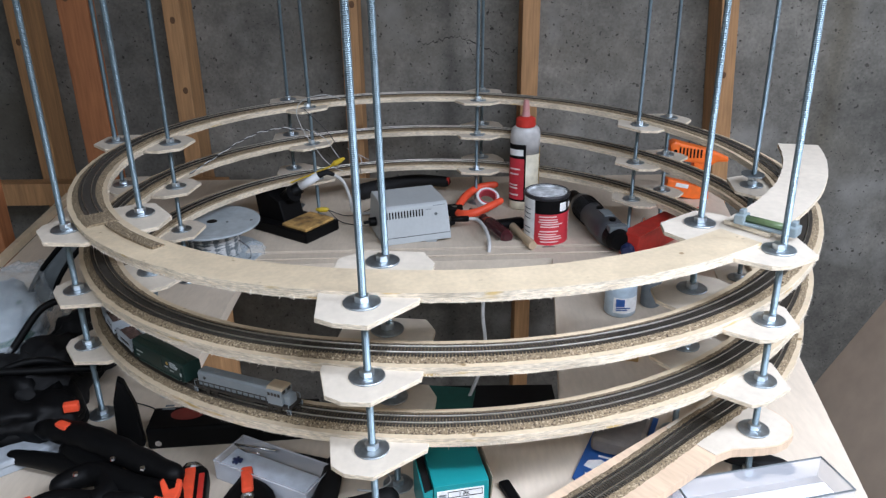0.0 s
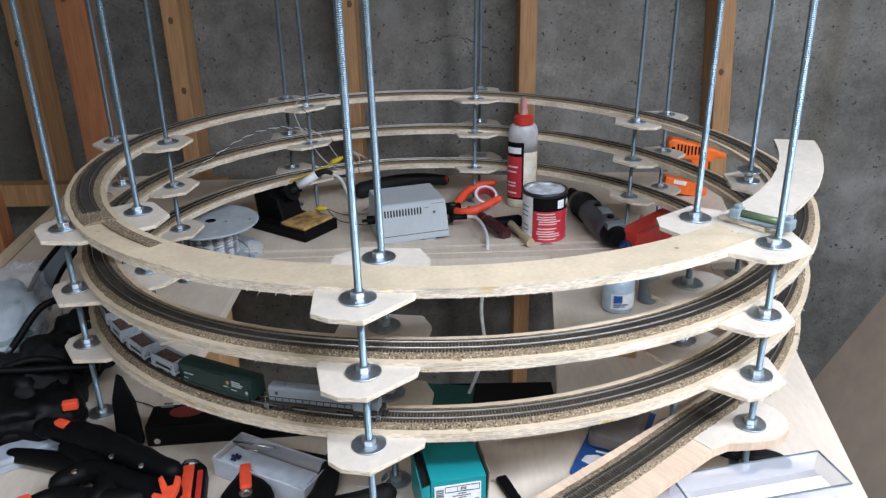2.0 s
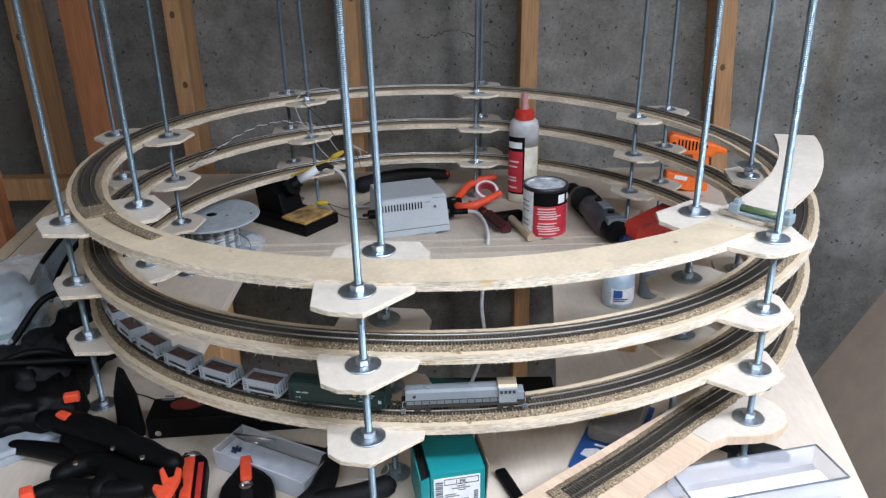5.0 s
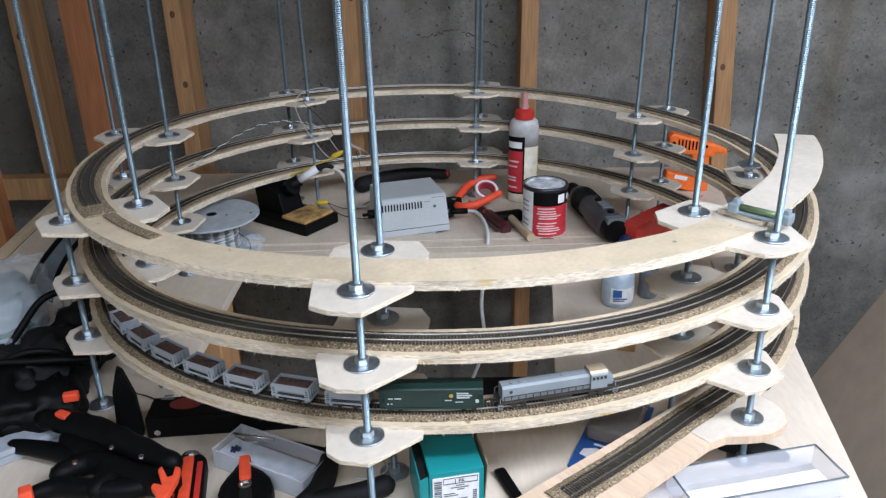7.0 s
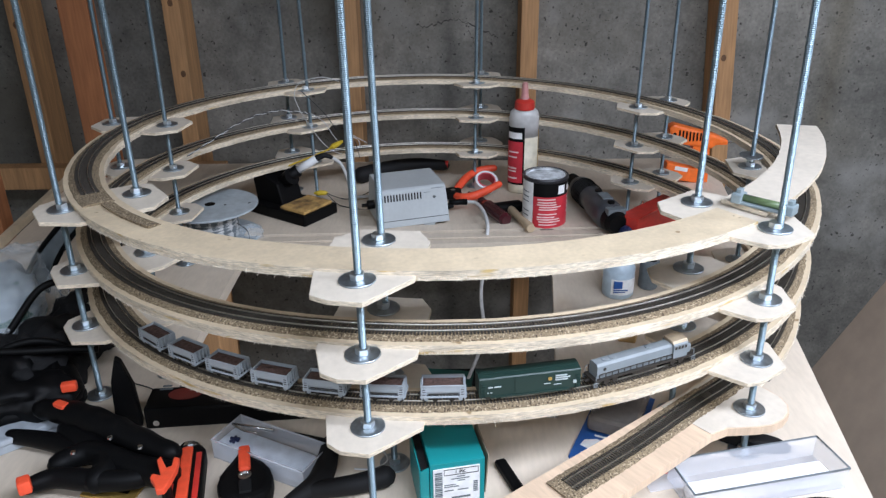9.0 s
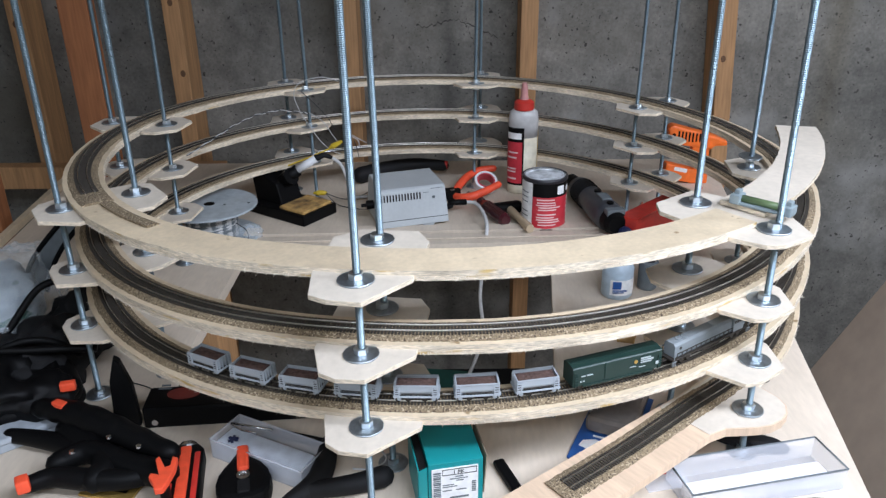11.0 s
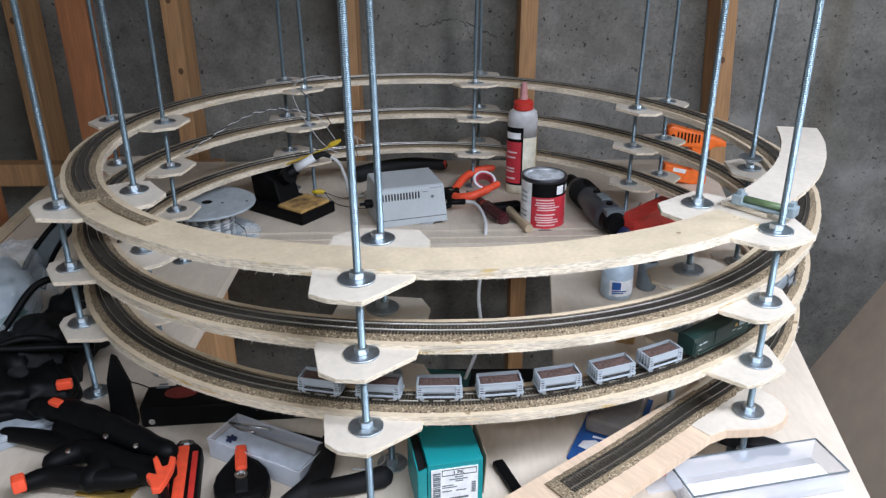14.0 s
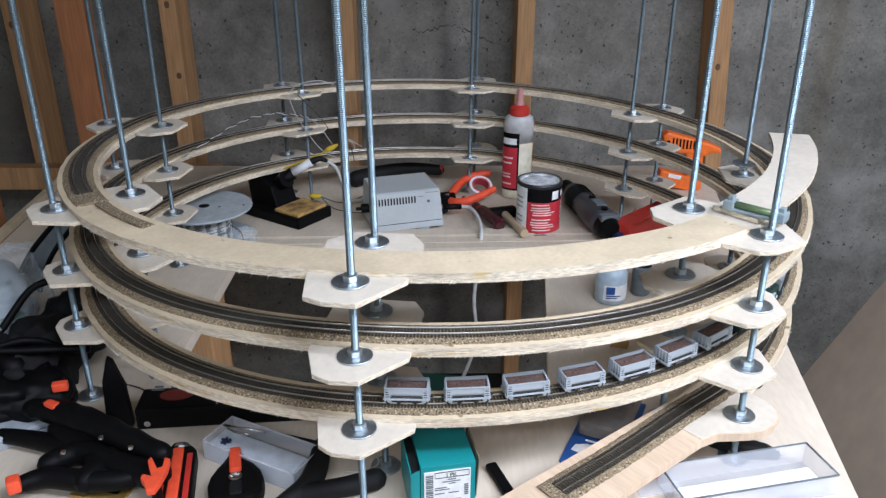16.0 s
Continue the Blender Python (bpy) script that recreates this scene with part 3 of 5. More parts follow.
BRASS = material("bare_brass_shell", (0.56, 0.45, 0.31), 0.35, 0.35, bump=None)


def bars(parent, rows, mat, m, name="print_bar"):
    """Plain printed bars, each a thin slip; rows of (x, z, width, height) on the plane y = 0 of m."""
    for x, z, w, h in rows:
        bm = box(bmesh.new(), (x, -0.0003, z), (x + w, 0.0003, z + h))
        part(name, bm, mat, parent).matrix_basis = m


def words(name, text, size, mat, parent, m):
    """Raised letters as a mesh."""
    cu = bpy.data.curves.new(name, "FONT")
    cu.body, cu.size, cu.extrude = text, size, 0.00015
    tmp = new(name, cu)
    me = bpy.data.meshes.new_from_object(tmp.evaluated_get(bpy.context.evaluated_depsgraph_get()))
    bpy.data.objects.remove(tmp)
    me.materials.append(mat)
    return shared(name, me, parent, m)


# ---------------------------------------------------------------- the train
def truck(parent, x, half, mat, wheel_r=0.0026):
    frame_ob = part("truck", box(bmesh.new(), (x - 0.0075, -0.0062, 0.0016), (x + 0.0075, 0.0062, 0.0042), 0.0005), mat, parent)
    for dx in (-0.0046, 0.0046):
        for y in (-0.0066, 0.0066):
            bm = lathe(bmesh.new(), [(wheel_r, -0.0008), (wheel_r, 0.0008)], 14, Matrix.Translation((x + dx, y, wheel_r)) @ pose(0, 0, 0, 90))
            part("wheel", bm, TIE, frame_ob)


def locomotive():
    L, W = 0.116, 0.0092
    t = thing("locomotive", pose(0, 0, 0), "grey unpainted diesel model locomotive with a brass cab roof", "locomotive")
    h = L / 2
    part("underframe", box(bmesh.new(), (-h + 0.002, -W, 0.0058), (h - 0.002, W, 0.0078), 0.0004), TIE, t, "dark walkway frame")
    part("fuel_tank", box(bmesh.new(), (-0.014, -0.0078, 0.0016), (0.014, 0.0078, 0.0058), 0.0012), TIE, t)
    bm = prism(bmesh.new(), [(-0.0066, 0), (0.0066, 0), (0.0066, 0.0124), (0.0046, 0.0146), (-0.0046, 0.0146), (-0.0066, 0.0124)], -h + 0.006, h - 0.027, 0.0004,
               Matrix(((0, 0, 1, 0), (1, 0, 0, 0), (0, 1, 0, 0.0078), (0, 0, 0, 1))))
    hood = part("long_hood", bm, LOCO_GREY, t)
    for x in (-0.040, -0.032, 0.008):
        part("roof_fan", lathe(bmesh.new(), [(0.0036, 0.0222), (0.0036, 0.0231), (0.0026, 0.0233)], 16, Matrix.Translation((x, 0, 0))), LOCO_GREY, t)
    part("hood_emblem", lathe(bmesh.new(), [(0.0016, 0), (0.0016, 0.0003)], 12, Matrix.Translation((-h + 0.014, -0.0066, 0.0165)) @ pose(0, 0, 0, 90)), TIE, hood)
    cab = part("cab", prism(bmesh.new(), [(-0.0088, 0), (0.0088, 0), (0.0088, 0.0140), (0.0060, 0.0170), (-0.0060, 0.0170), (-0.0088, 0.0140)], h - 0.027, h - 0.011, 0.0004,
                            Matrix(((0, 0, 1, 0), (1, 0, 0, 0), (0, 1, 0, 0.0078), (0, 0, 0, 1)))), LOCO_GREY, t)
    part("cab_roof", prism(bmesh.new(), [(-0.0080, 0.0147), (0.0080, 0.0147), (0.0061, 0.0175), (-0.0061, 0.0175)], h - 0.0275, h - 0.0105, 0.0003,
                           Matrix(((0, 0, 1, 0), (1, 0, 0, 0), (0, 1, 0, 0.0078), (0, 0, 0, 1)))), BRASS, cab, "bare brass-coloured cab roof")
    for y in (-0.0089, 0.0089):
        for x in (h - 0.0245, h - 0.0208, h - 0.0171, h - 0.0134):
            part("cab_window", box(bmesh.new(), (x - 0.0012, y - 0.0002, 0.0172), (x + 0.0012, y + 0.0002, 0.0202)), TIE, cab)
    for y in (-0.004, 0.004):
        part("cab_window", box(bmesh.new(), (h - 0.0112, y - 0.0022, 0.0190), (h - 0.0107, y + 0.0022, 0.0220)), TIE, cab)
    part("short_nose", box(bmesh.new(), (h - 0.011, -0.0056, 0.0078), (h - 0.004, 0.0056, 0.0172), 0.0012), LOCO_GREY, t)
    for y in (-W, W):
        rail = part("handrail", box(bmesh.new(), (-h + 0.007, y - 0.0003, 0.0136), (h - 0.028, y + 0.0003, 0.0142)), TIE, t)
        n = 13
        for i in range(n):
            x = -h + 0.007 + i * (L - 0.0352) / (n - 1)
            part("stanchion", box(bmesh.new(), (x - 0.00035, y - 0.0003, 0.0078), (x + 0.00035, y + 0.0003, 0.0140)), TIE, rail)
        for x in (-h + 0.0035, h - 0.0035):
            step = part("step", box(bmesh.new(), (x - 0.0022, y - 0.0006, 0.0016), (x + 0.0022, y + 0.0006, 0.0060)), LOCO_GREY, t)
            for z in (0.0024, 0.0042):
                part("tread", box(bmesh.new(), (x - 0.0017, y - 0.0009, z), (x + 0.0017, y + 0.0009, z + 0.0008)), TIE, step)
            part("end_handrail", tube(bmesh.new(), [(x, y, 0.0078), (x, y, 0.0130), (x + (0.003 if x < 0 else -0.003), y, 0.0140)], 0.0004, 6, 2), LOCO_GREY, t)
    for x in (-0.037, 0.037):
        truck(t, x, 0.013, TIE, 0.0030)
    for s in (-1, 1):
        part("coupler", box(bmesh.new(), (s * h - 0.003, -0.0012, 0.0040), (s * h + 0.003, 0.0012, 0.0058), 0.0004), TIE, t)
    return t


LETTER = material("pale_lettering", (0.46, 0.52, 0.52), 0.6, bump=None)


def boxcar():
    L, W = 0.0925, 0.0093
    t = thing("boxcar", pose(0, 0, 0), "dark green model boxcar with white lettering bars", "boxcar")
    h = L / 2
    body = part("body", prism(bmesh.new(), [(-W, 0), (W, 0), (W, 0.0183), (W - 0.0012, 0.0194), (0, 0.0205), (-W + 0.0012, 0.0194), (-W, 0.0183)], -h, h, 0.0003,
                              Matrix(((0, 0, 1, 0), (1, 0, 0, 0), (0, 1, 0, 0.0050), (0, 0, 0, 1)))), CAR_GREEN, t)
    part("roof_walk", box(bmesh.new(), (-h + 0.002, -0.0022, 0.0249), (h - 0.002, 0.0022, 0.0258), 0.0002), CAR_GREEN, body)
    for y in (-W - 0.0005, W + 0.0005):
        part("door", box(bmesh.new(), (-0.014, y - 0.00015, 0.0062), (0.008, y + 0.00015, 0.0228), 0.0001), CAR_GREEN, t)
        part("sill", box(bmesh.new(), (-h + 0.010, y - 0.0005, 0.0036), (h - 0.010, y + 0.0005, 0.0056), 0.0002), CAR_GREEN, t)
        s = -1 if y < 0 else 1
        part("emblem", lathe(bmesh.new(), [(0.0019, 0), (0.0019, 0.0004)], 14, Matrix.Translation((h - 0.0285, y + s * 0.0002, 0.0178)) @ pose(0, 0, 0, 90)), GOLD, t)
        bars(t, [(h - 0.0235, 0.0196, 0.0105, 0.0012), (h - 0.0235, 0.0174, 0.0135, 0.0012), (h - 0.0235, 0.0152, 0.0115, 0.0012), (h - 0.0070, 0.0105, 0.003, 0.0032),
                 (h - 0.025, 0.0110, 0.007, 0.0006), (h - 0.034, 0.0128, 0.006, 0.0006), (-h + 0.008, 0.0148, 0.004, 0.0011), (-h + 0.0135, 0.0148, 0.006, 0.0011),
                 (-h + 0.007, 0.0095, 0.0015, 0.0009), (-h + 0.010, 0.0095, 0.0015, 0.0009)], LETTER, Matrix.Translation((0, y + s * 0.0003, 0)))
        for x in (-h + 0.003, h - 0.003):
            ladder = part("ladder", box(bmesh.new(), (x - 0.0014, y - 0.0005, 0.0046), (x - 0.0010, y + 0.0005, 0.0200)), CAR_GREEN, t)
            for k in range(5):
                part("rung", box(bmesh.new(), (x - 0.0012, y - 0.0006, 0.006 + k * 0.0028), (x + 0.0022, y + 0.0004, 0.0064 + k * 0.0028)), CAR_GREEN, ladder)
    for x in (-0.033, 0.033):
        truck(t, x, 0.010, TIE)
    for s in (-1, 1):
        part("coupler", box(bmesh.new(), (s * h - 0.002, -0.001, 0.0040), (s * h + 0.003, 0.001, 0.0056), 0.0004), TIE, t)
    return t


def ore_car():
    L, W = 0.0405, 0.0088
    h = L / 2
    t = thing("ore_car", pose(0, 0, 0), "pale grey model ore car filled with brown ore", "ore car", "loaded ore cars of the train")
    bm = bmesh.new()
    low = [(-h + 0.003, -W + 0.0022), (h - 0.003, -W + 0.0022), (h - 0.003, W - 0.0022), (-h + 0.003, W - 0.0022)]
    top = [(-h + 0.0012, -W), (h - 0.0012, -W), (h - 0.0012, W), (-h + 0.0012, W)]
    inn = [(x * 0.95, y * 0.90) for x, y in top]
    loops = [[bm.verts.new((x, y, z)) for x, y in pts] for pts, z in ((low, 0.0065), (top, 0.0112), (top, 0.0178), (inn, 0.0178), (inn, 0.0150))]
    for a, b in zip(loops, loops[1:]):
        for i in range(4):
            bm.faces.new((a[i], a[(i + 1) % 4], b[(i + 1) % 4], b[i]))
    bm.faces.new(loops[0][::-1])
    bm.faces.new(loops[-1])
    part("hopper", bm, ORE_GREY, t)
    rng = random.Random(3)
    n, verts, faces = 14, [], []
    for i in range(n + 1):
        for j in range(7):
            x, y = (-1 + 2 * i / n) * (h - 0.0022), (-1 + j / 3) * W * 0.89
            edge = 0 if i in (0, n) or j in (0, 6) else 1
            verts.append((x, y, 0.0152 + edge * (0.0012 + rng.uniform(-0.0005, 0.0006))))
    for i in range(n):
        for j in range(6):
            faces.append((i * 7 + j, (i + 1) * 7 + j, (i + 1) * 7 + j + 1, i * 7 + j + 1))
    mesh_part("ore_load", verts, faces, ORE_LOAD, t)["label"] = "heap of brown ore"
    for y in (-W, W):
        part("top_rim", box(bmesh.new(), (-h + 0.001, y - 0.0006, 0.0169), (h - 0.001, y + 0.0006, 0.0181), 0.0002), ORE_GREY, t)
        part("side_sill", box(bmesh.new(), (-h, y - 0.0007, 0.0052), (h, y + 0.0007, 0.0068), 0.0002), ORE_GREY, t)
        for x in (-h + 0.0012, -h + 0.0052, h - 0.0052, h - 0.0012):
            part("corner_post", box(bmesh.new(), (x - 0.0005, y - 0.0008, 0.0040), (x + 0.0005, y + 0.0008, 0.0166)), ORE_GREY, t)
        for x in (-h + 0.0032, h - 0.0032):
            # Dark plate in place of the shade behind the ladder rungs.
            ladder = part("rung_shade_board", box(bmesh.new(), (x - 0.0015, y - 0.0004, 0.0060), (x + 0.0015, y + 0.0004, 0.0155)), TIE, t, "dark board standing in for the shade behind the rungs")
            for k in range(4):
                part("rung", box(bmesh.new(), (x - 0.0016, y - 0.0009, 0.0072 + k * 0.0024), (x + 0.0016, y + 0.0009, 0.0083 + k * 0.0024)), ORE_GREY, ladder)
        part("lower_bar", box(bmesh.new(), (-h + 0.007, y * 0.93 - 0.0003, 0.0083), (h - 0.007, y * 0.93 + 0.0003, 0.0090)), TIE, t)
    for x in (-h, h):
        end = part("end_frame", box(bmesh.new(), (x - 0.0006, -W, 0.0052), (x + 0.0006, W, 0.0068)), ORE_GREY, t)
        for y in (-0.006, -0.002, 0.002, 0.006):
            part("end_post", box(bmesh.new(), (x * 0.97 - 0.0005, y - 0.0005, 0.006), (x * 0.97 + 0.0005, y + 0.0005, 0.0172)), ORE_GREY, end)
        part("coupler", box(bmesh.new(), (x - 0.003, -0.001, 0.0036), (x + 0.003, 0.001, 0.0052), 0.0004), TIE, t)
    for x in (-0.012, 0.012):
        truck(t, x, 0.006, TIE, 0.0024)
        for y in (-W + 0.0010, W - 0.0010):
            part("axle_cover", lathe(bmesh.new(), [(0.0020, -0.0005), (0.0020, 0.0005)], 12, Matrix.Translation((x * 1.28, y, 0.0036)) @ pose(0, 0, 0, 90)), ORE_GREY, t)
    return t


engine, freight = locomotive(), boxcar()
first_ore = ore_car()
ORES = [first_ore] + [copy_thing(first_ore, pose(0, 0, 0)) for _ in range(6)]

# ---------------------------------------------------------------- things on the back of the table


def power_supply():
    t = thing("power_supply", pose(-0.111, 0.1815, 0.0, 0, 0, 17), "light grey metal power supply box with ventilation slots", "power supply")
    bm = prism(bmesh.new(), [(0, 0.006), (0.108, 0.006), (0.108, 0.067), (0.104, 0.073), (0.013, 0.073), (0.008, 0.069)], 0, 0.125, 0.0015,
               Matrix(((0, 0, 1, 0), (1, 0, 0, 0), (0, 1, 0, 0), (0, 0, 0, 1))))
    for v in bm.verts:
        v.co.x = 0.0625 + (v.co.x - 0.0625) * (1 - 1.2 * max(0.0, v.co.z - 0.006))
    case = part("case", bm, PSU_GREY, t)
    lean = lambda z: 0.008 * (z - 0.006) / 0.063
    for i in range(14):
        x = 0.004 + i * 0.0053
        # Black slip on the uncut face, coloured like the shade in a slot.
        slot = part("vent_slot", box(bmesh.new(), (x, -0.0004, 0), (x + 0.0025, 0.002, 0.0120), 0.0003), BLACK, case)
        slot.matrix_basis = pose(0, lean(0.052), 0.052, -7.2)
    part("seam", box(bmesh.new(), (0.001, lean(0.018) - 0.0004, 0.0175), (0.1225, lean(0.018) + 0.001, 0.0183)), DARK_GREY, case)
    for x0, x1, z0, z1 in ((0.080, 0.0905, 0.0620, 0.0628), (0.094, 0.1165, 0.0680, 0.0687)):
        part("seam", box(bmesh.new(), (x0, lean(z0) - 0.0004, z0), (x1, lean(z0) + 0.001, z1)), GREY_ARC, case)
    part("badge", lathe(bmesh.new(), [(0.0028, 0), (0.0028, 0.0005)], 14, Matrix.Translation((0.0985, lean(0.053) - 0.0002, 0.053)) @ pose(0, 0, 0, 90)), GREY_ARC, case)
    for x in (0.018, 0.090):
        for y in (0.004, 0.090):
            part("foot", prism(bmesh.new(), [(x - 0.014, 0.0065), (x - 0.008, 0.0002), (x + 0.006, 0.0002), (x + 0.011, 0.0065)], y - 0.002, y + 0.010, 0.0006, Matrix(((1, 0, 0, 0), (0, 0, 1, 0), (0, 1, 0, 0), (0, 0, 0, 1)))), PSU_GREY, t)
    part("switch", box(bmesh.new(), (0.120, 0.030, 0.030), (0.127, 0.045, 0.042), 0.001), BLACK, t)
    part("plug", lathe(bmesh.new(), [(0.006, 0), (0.006, 0.012), (0.0035, 0.022)], 12, Matrix.Translation((0.122, 0.040, 0.018)) @ pose(0, 0, 0, 0, 90)), BLACK, t)
    part("knob", lathe(bmesh.new(), [(0.008, 0), (0.008, 0.012), (0.003, 0.013), (0.003, 0.022)], 14, Matrix.Translation((0, 0.05, 0.035)) @ pose(0, 0, 0, 0, -90)), BLACK, t)
    return t


def soldering_stand():
    t = thing("soldering_stand", pose(-0.248, 0.209, 0, 0, 0, 145), "black soldering iron stand with a scorched yellow sponge", "soldering stand")
    part("base", box(bmesh.new(), (0.0, -0.086, 0), (0.148, 0.0, 0.020), 0.003), BLACK, t)
    part("sponge", box(bmesh.new(), (0.006, -0.080, 0.0185), (0.066, -0.006, 0.0255), 0.003), SPONGE, t, "scorched yellow cleaning sponge")
    hold = part("holder", prism(bmesh.new(), [(0.072, 0.018), (0.140, 0.018), (0.146, 0.062), (0.118, 0.072), (0.084, 0.058)], -0.072, -0.020, 0.003,
                                Matrix(((1, 0, 0, 0), (0, 0, 1, 0), (0, 1, 0, 0), (0, 0, 0, 1)))), BLACK, t)
    part("cone", lathe(bmesh.new(), [(0.012, 0), (0.016, 0.03)], 16, Matrix.Translation((0.095, -0.046, 0.055)) @ pose(0, 0, 0, 0, -60)), BLACK, hold)
    iron = thing("soldering_iron", pose(-0.292, 0.292, 0.062), "white handled soldering iron resting in its stand", "soldering iron")
    part("collar", tube(bmesh.new(), [(0, 0, 0), (0.024, 0.004, 0.016)], 0.0115, 14, 1), BLACK, iron)
    part("grip", tube(bmesh.new(), [(0.024, 0.004, 0.016), (0.058, 0.010, 0.036)], 0.0075, 14, 1), WHITE, iron, "white plastic grip")
    part("strain_relief", tube(bmesh.new(), [(0.058, 0.010, 0.036), (0.073, 0.012, 0.041), (0.086, 0.014, 0.036)], lambda u: 0.0065 - 0.003 * u, 12, 4), RUBBER, iron)
    part("cord", tube(bmesh.new(), [(0.086, 0.014, 0.036), (0.102, 0.016, 0.022), (0.112, 0.02, -0.010), (0.118, 0.03, -0.045), (0.150, 0.06, -0.0575), (0.21, 0.05, -0.0585)], 0.0032, 8), WIRE_WHITE, iron)


def wire_spool():
    t = thing("wire_spool", pose(-0.398, 0.171, 0), "grey plastic spool wound with twisted wire", "wire spool")
    for z in (0.0, 0.057):
        part("flange", lathe(bmesh.new(), [(0.009, z), (0.0785, z), (0.080, z + 0.001), (0.080, z + 0.003), (0.0785, z + 0.004), (0.009, z + 0.004)], 48, caps=False), SPOOL_GREY, t)
    part("core", lathe(bmesh.new(), [(0.0415, 0.003), (0.0415, 0.058)], 32), GREY_ARC, t)
    # Black discs on the flange stand in for the shade inside its holes.
    for dx, dy in ((0.027, -0.004), (0.066, 0.004)):
        part("slot_hole", lathe(bmesh.new(), [(0.0022, 0.0605), (0.0022, 0.0613)], 10, Matrix.Translation((dx, dy, 0))), BLACK, t)
    part("hub_hole", lathe(bmesh.new(), [(0.009, 0.0605), (0.009, 0.0612)], 18), BLACK, t)
    rng = random.Random(2)
    for k in range(2):
        pts = []
        for i in range(26 * 15):
            a, f = 2 * math.pi * i / 15, i / (26 * 15)
            pts.append(((0.043 + rng.uniform(-0.0006, 0.0006)) * math.cos(a + k * 2), (0.043 + rng.uniform(-0.0006, 0.0006)) * math.sin(a + k * 2), 0.006 + 0.049 * f))
        part("wire_winding", tube(bmesh.new(), pts, 0.0014, 5, 1), WIRE_WHITE if k else GREY_ARC, t)
    part("loose_end", tube(bmesh.new(), [(0.044, -0.01, 0.03), (0.062, -0.018, 0.020), (0.066, -0.026, 0.006), (0.056, -0.034, 0.002)], 0.0008, 5), WIRE_DARK, t)


def paint_can():
    t = thing("cement_can", pose(0.1750, 0.217, 0) @ Matrix.Diagonal((1.05, 1.05, 1.07, 1)), "small metal can of cement with a red and black label", "can")
    part("body", lathe(bmesh.new(), [(0.0365, 0), (0.0375, 0.001), (0.0375, 0.003), (0.0362, 0.004), (0.0362, 0.082), (0.0375, 0.083), (0.0375, 0.0855), (0.036, 0.0865), (0.0335, 0.0865), (0.0330, 0.083)], 48, caps=True), STEEL, t)
    part("rim", lathe(bmesh.new(), [(0.0364, 0.0800), (0.0378, 0.0815), (0.0380, 0.0850), (0.0372, 0.0868), (0.0345, 0.0870), (0.0335, 0.0850)], 48, caps=False), material("dark_can_rim", (0.03, 0.03, 0.035), 0.35, 0.3, bump=None), t, "dark rolled rim")
    part("lid", lathe(bmesh.new(), [(0.0325, 0.0830), (0.0325, 0.0850), (0.0300, 0.0855), (0.0285, 0.0835), (0.020, 0.0838), (0.0185, 0.0832), (0.0165, 0.0838), (0.010, 0.0836), (0.0085, 0.0831), (0.007, 0.0836)], 40), material("worn_can_lid", (0.70, 0.73, 0.76), 0.45, 0.0, spots=((40, (0.25, 0.27, 0.28), 0.5, 0.7, 3),)), t, "worn pale metal lid")

    def wrap(name, a0, a1, z0, z1, mat, r=0.0366):
        verts, faces, n = [], [], max(2, int(abs(a1 - a0) / 5) + 1)
        for i in range(n):
            a = radians(a0 + (a1 - a0) * i / (n - 1))
            for rr, z in ((r - 0.0003, z0), (r, z0), (r, z1), (r - 0.0003, z1)):
                verts.append((rr * math.cos(a), rr * math.sin(a), z))
        for i in range(n - 1):
            faces += [(i * 4 + k, (i + 1) * 4 + k, (i + 1) * 4 + (k + 1) % 4, i * 4 + (k + 1) % 4) for k in range(4)]
        return mesh_part(name, verts, faces, mat, t)

    wrap("label_red", -128, 30, 0.005, 0.058, LABEL_RED)
    wrap("label_black", -128, 30, 0.058, 0.080, BLACK)
    wrap("label_white", -200, -129, 0.005, 0.081, PAPER)
    wrap("brand_patch", -62, -40, 0.062, 0.076, PAPER, 0.0369)
    wrap("brand_patch", -28, -8, 0.064, 0.073, PAPER, 0.0369)
    rng = random.Random(4)
    for k, z in enumerate((0.053, 0.048, 0.044, 0.040, 0.036, 0.028, 0.023, 0.019, 0.015, 0.010)):
        a = -118 + rng.uniform(0, 8)
        wrap("print_bar", a, a + rng.uniform(45, 62), z, z + 0.0019, material("pale_print", (0.72, 0.55, 0.53), 0.6, bump=None) if k == 0 else bpy.data.materials["pale_print"], 0.0369)
    for z in (0.05, 0.042, 0.034, 0.026):
        wrap("print_bar", -24, -6, z, z + 0.004, bpy.data.materials["pale_print"], 0.0369)
    for z in (0.062, 0.054, 0.046, 0.03, 0.022):
        wrap("print_bar", -170, -142, z, z + 0.0016, GREY_ARC, 0.0369)


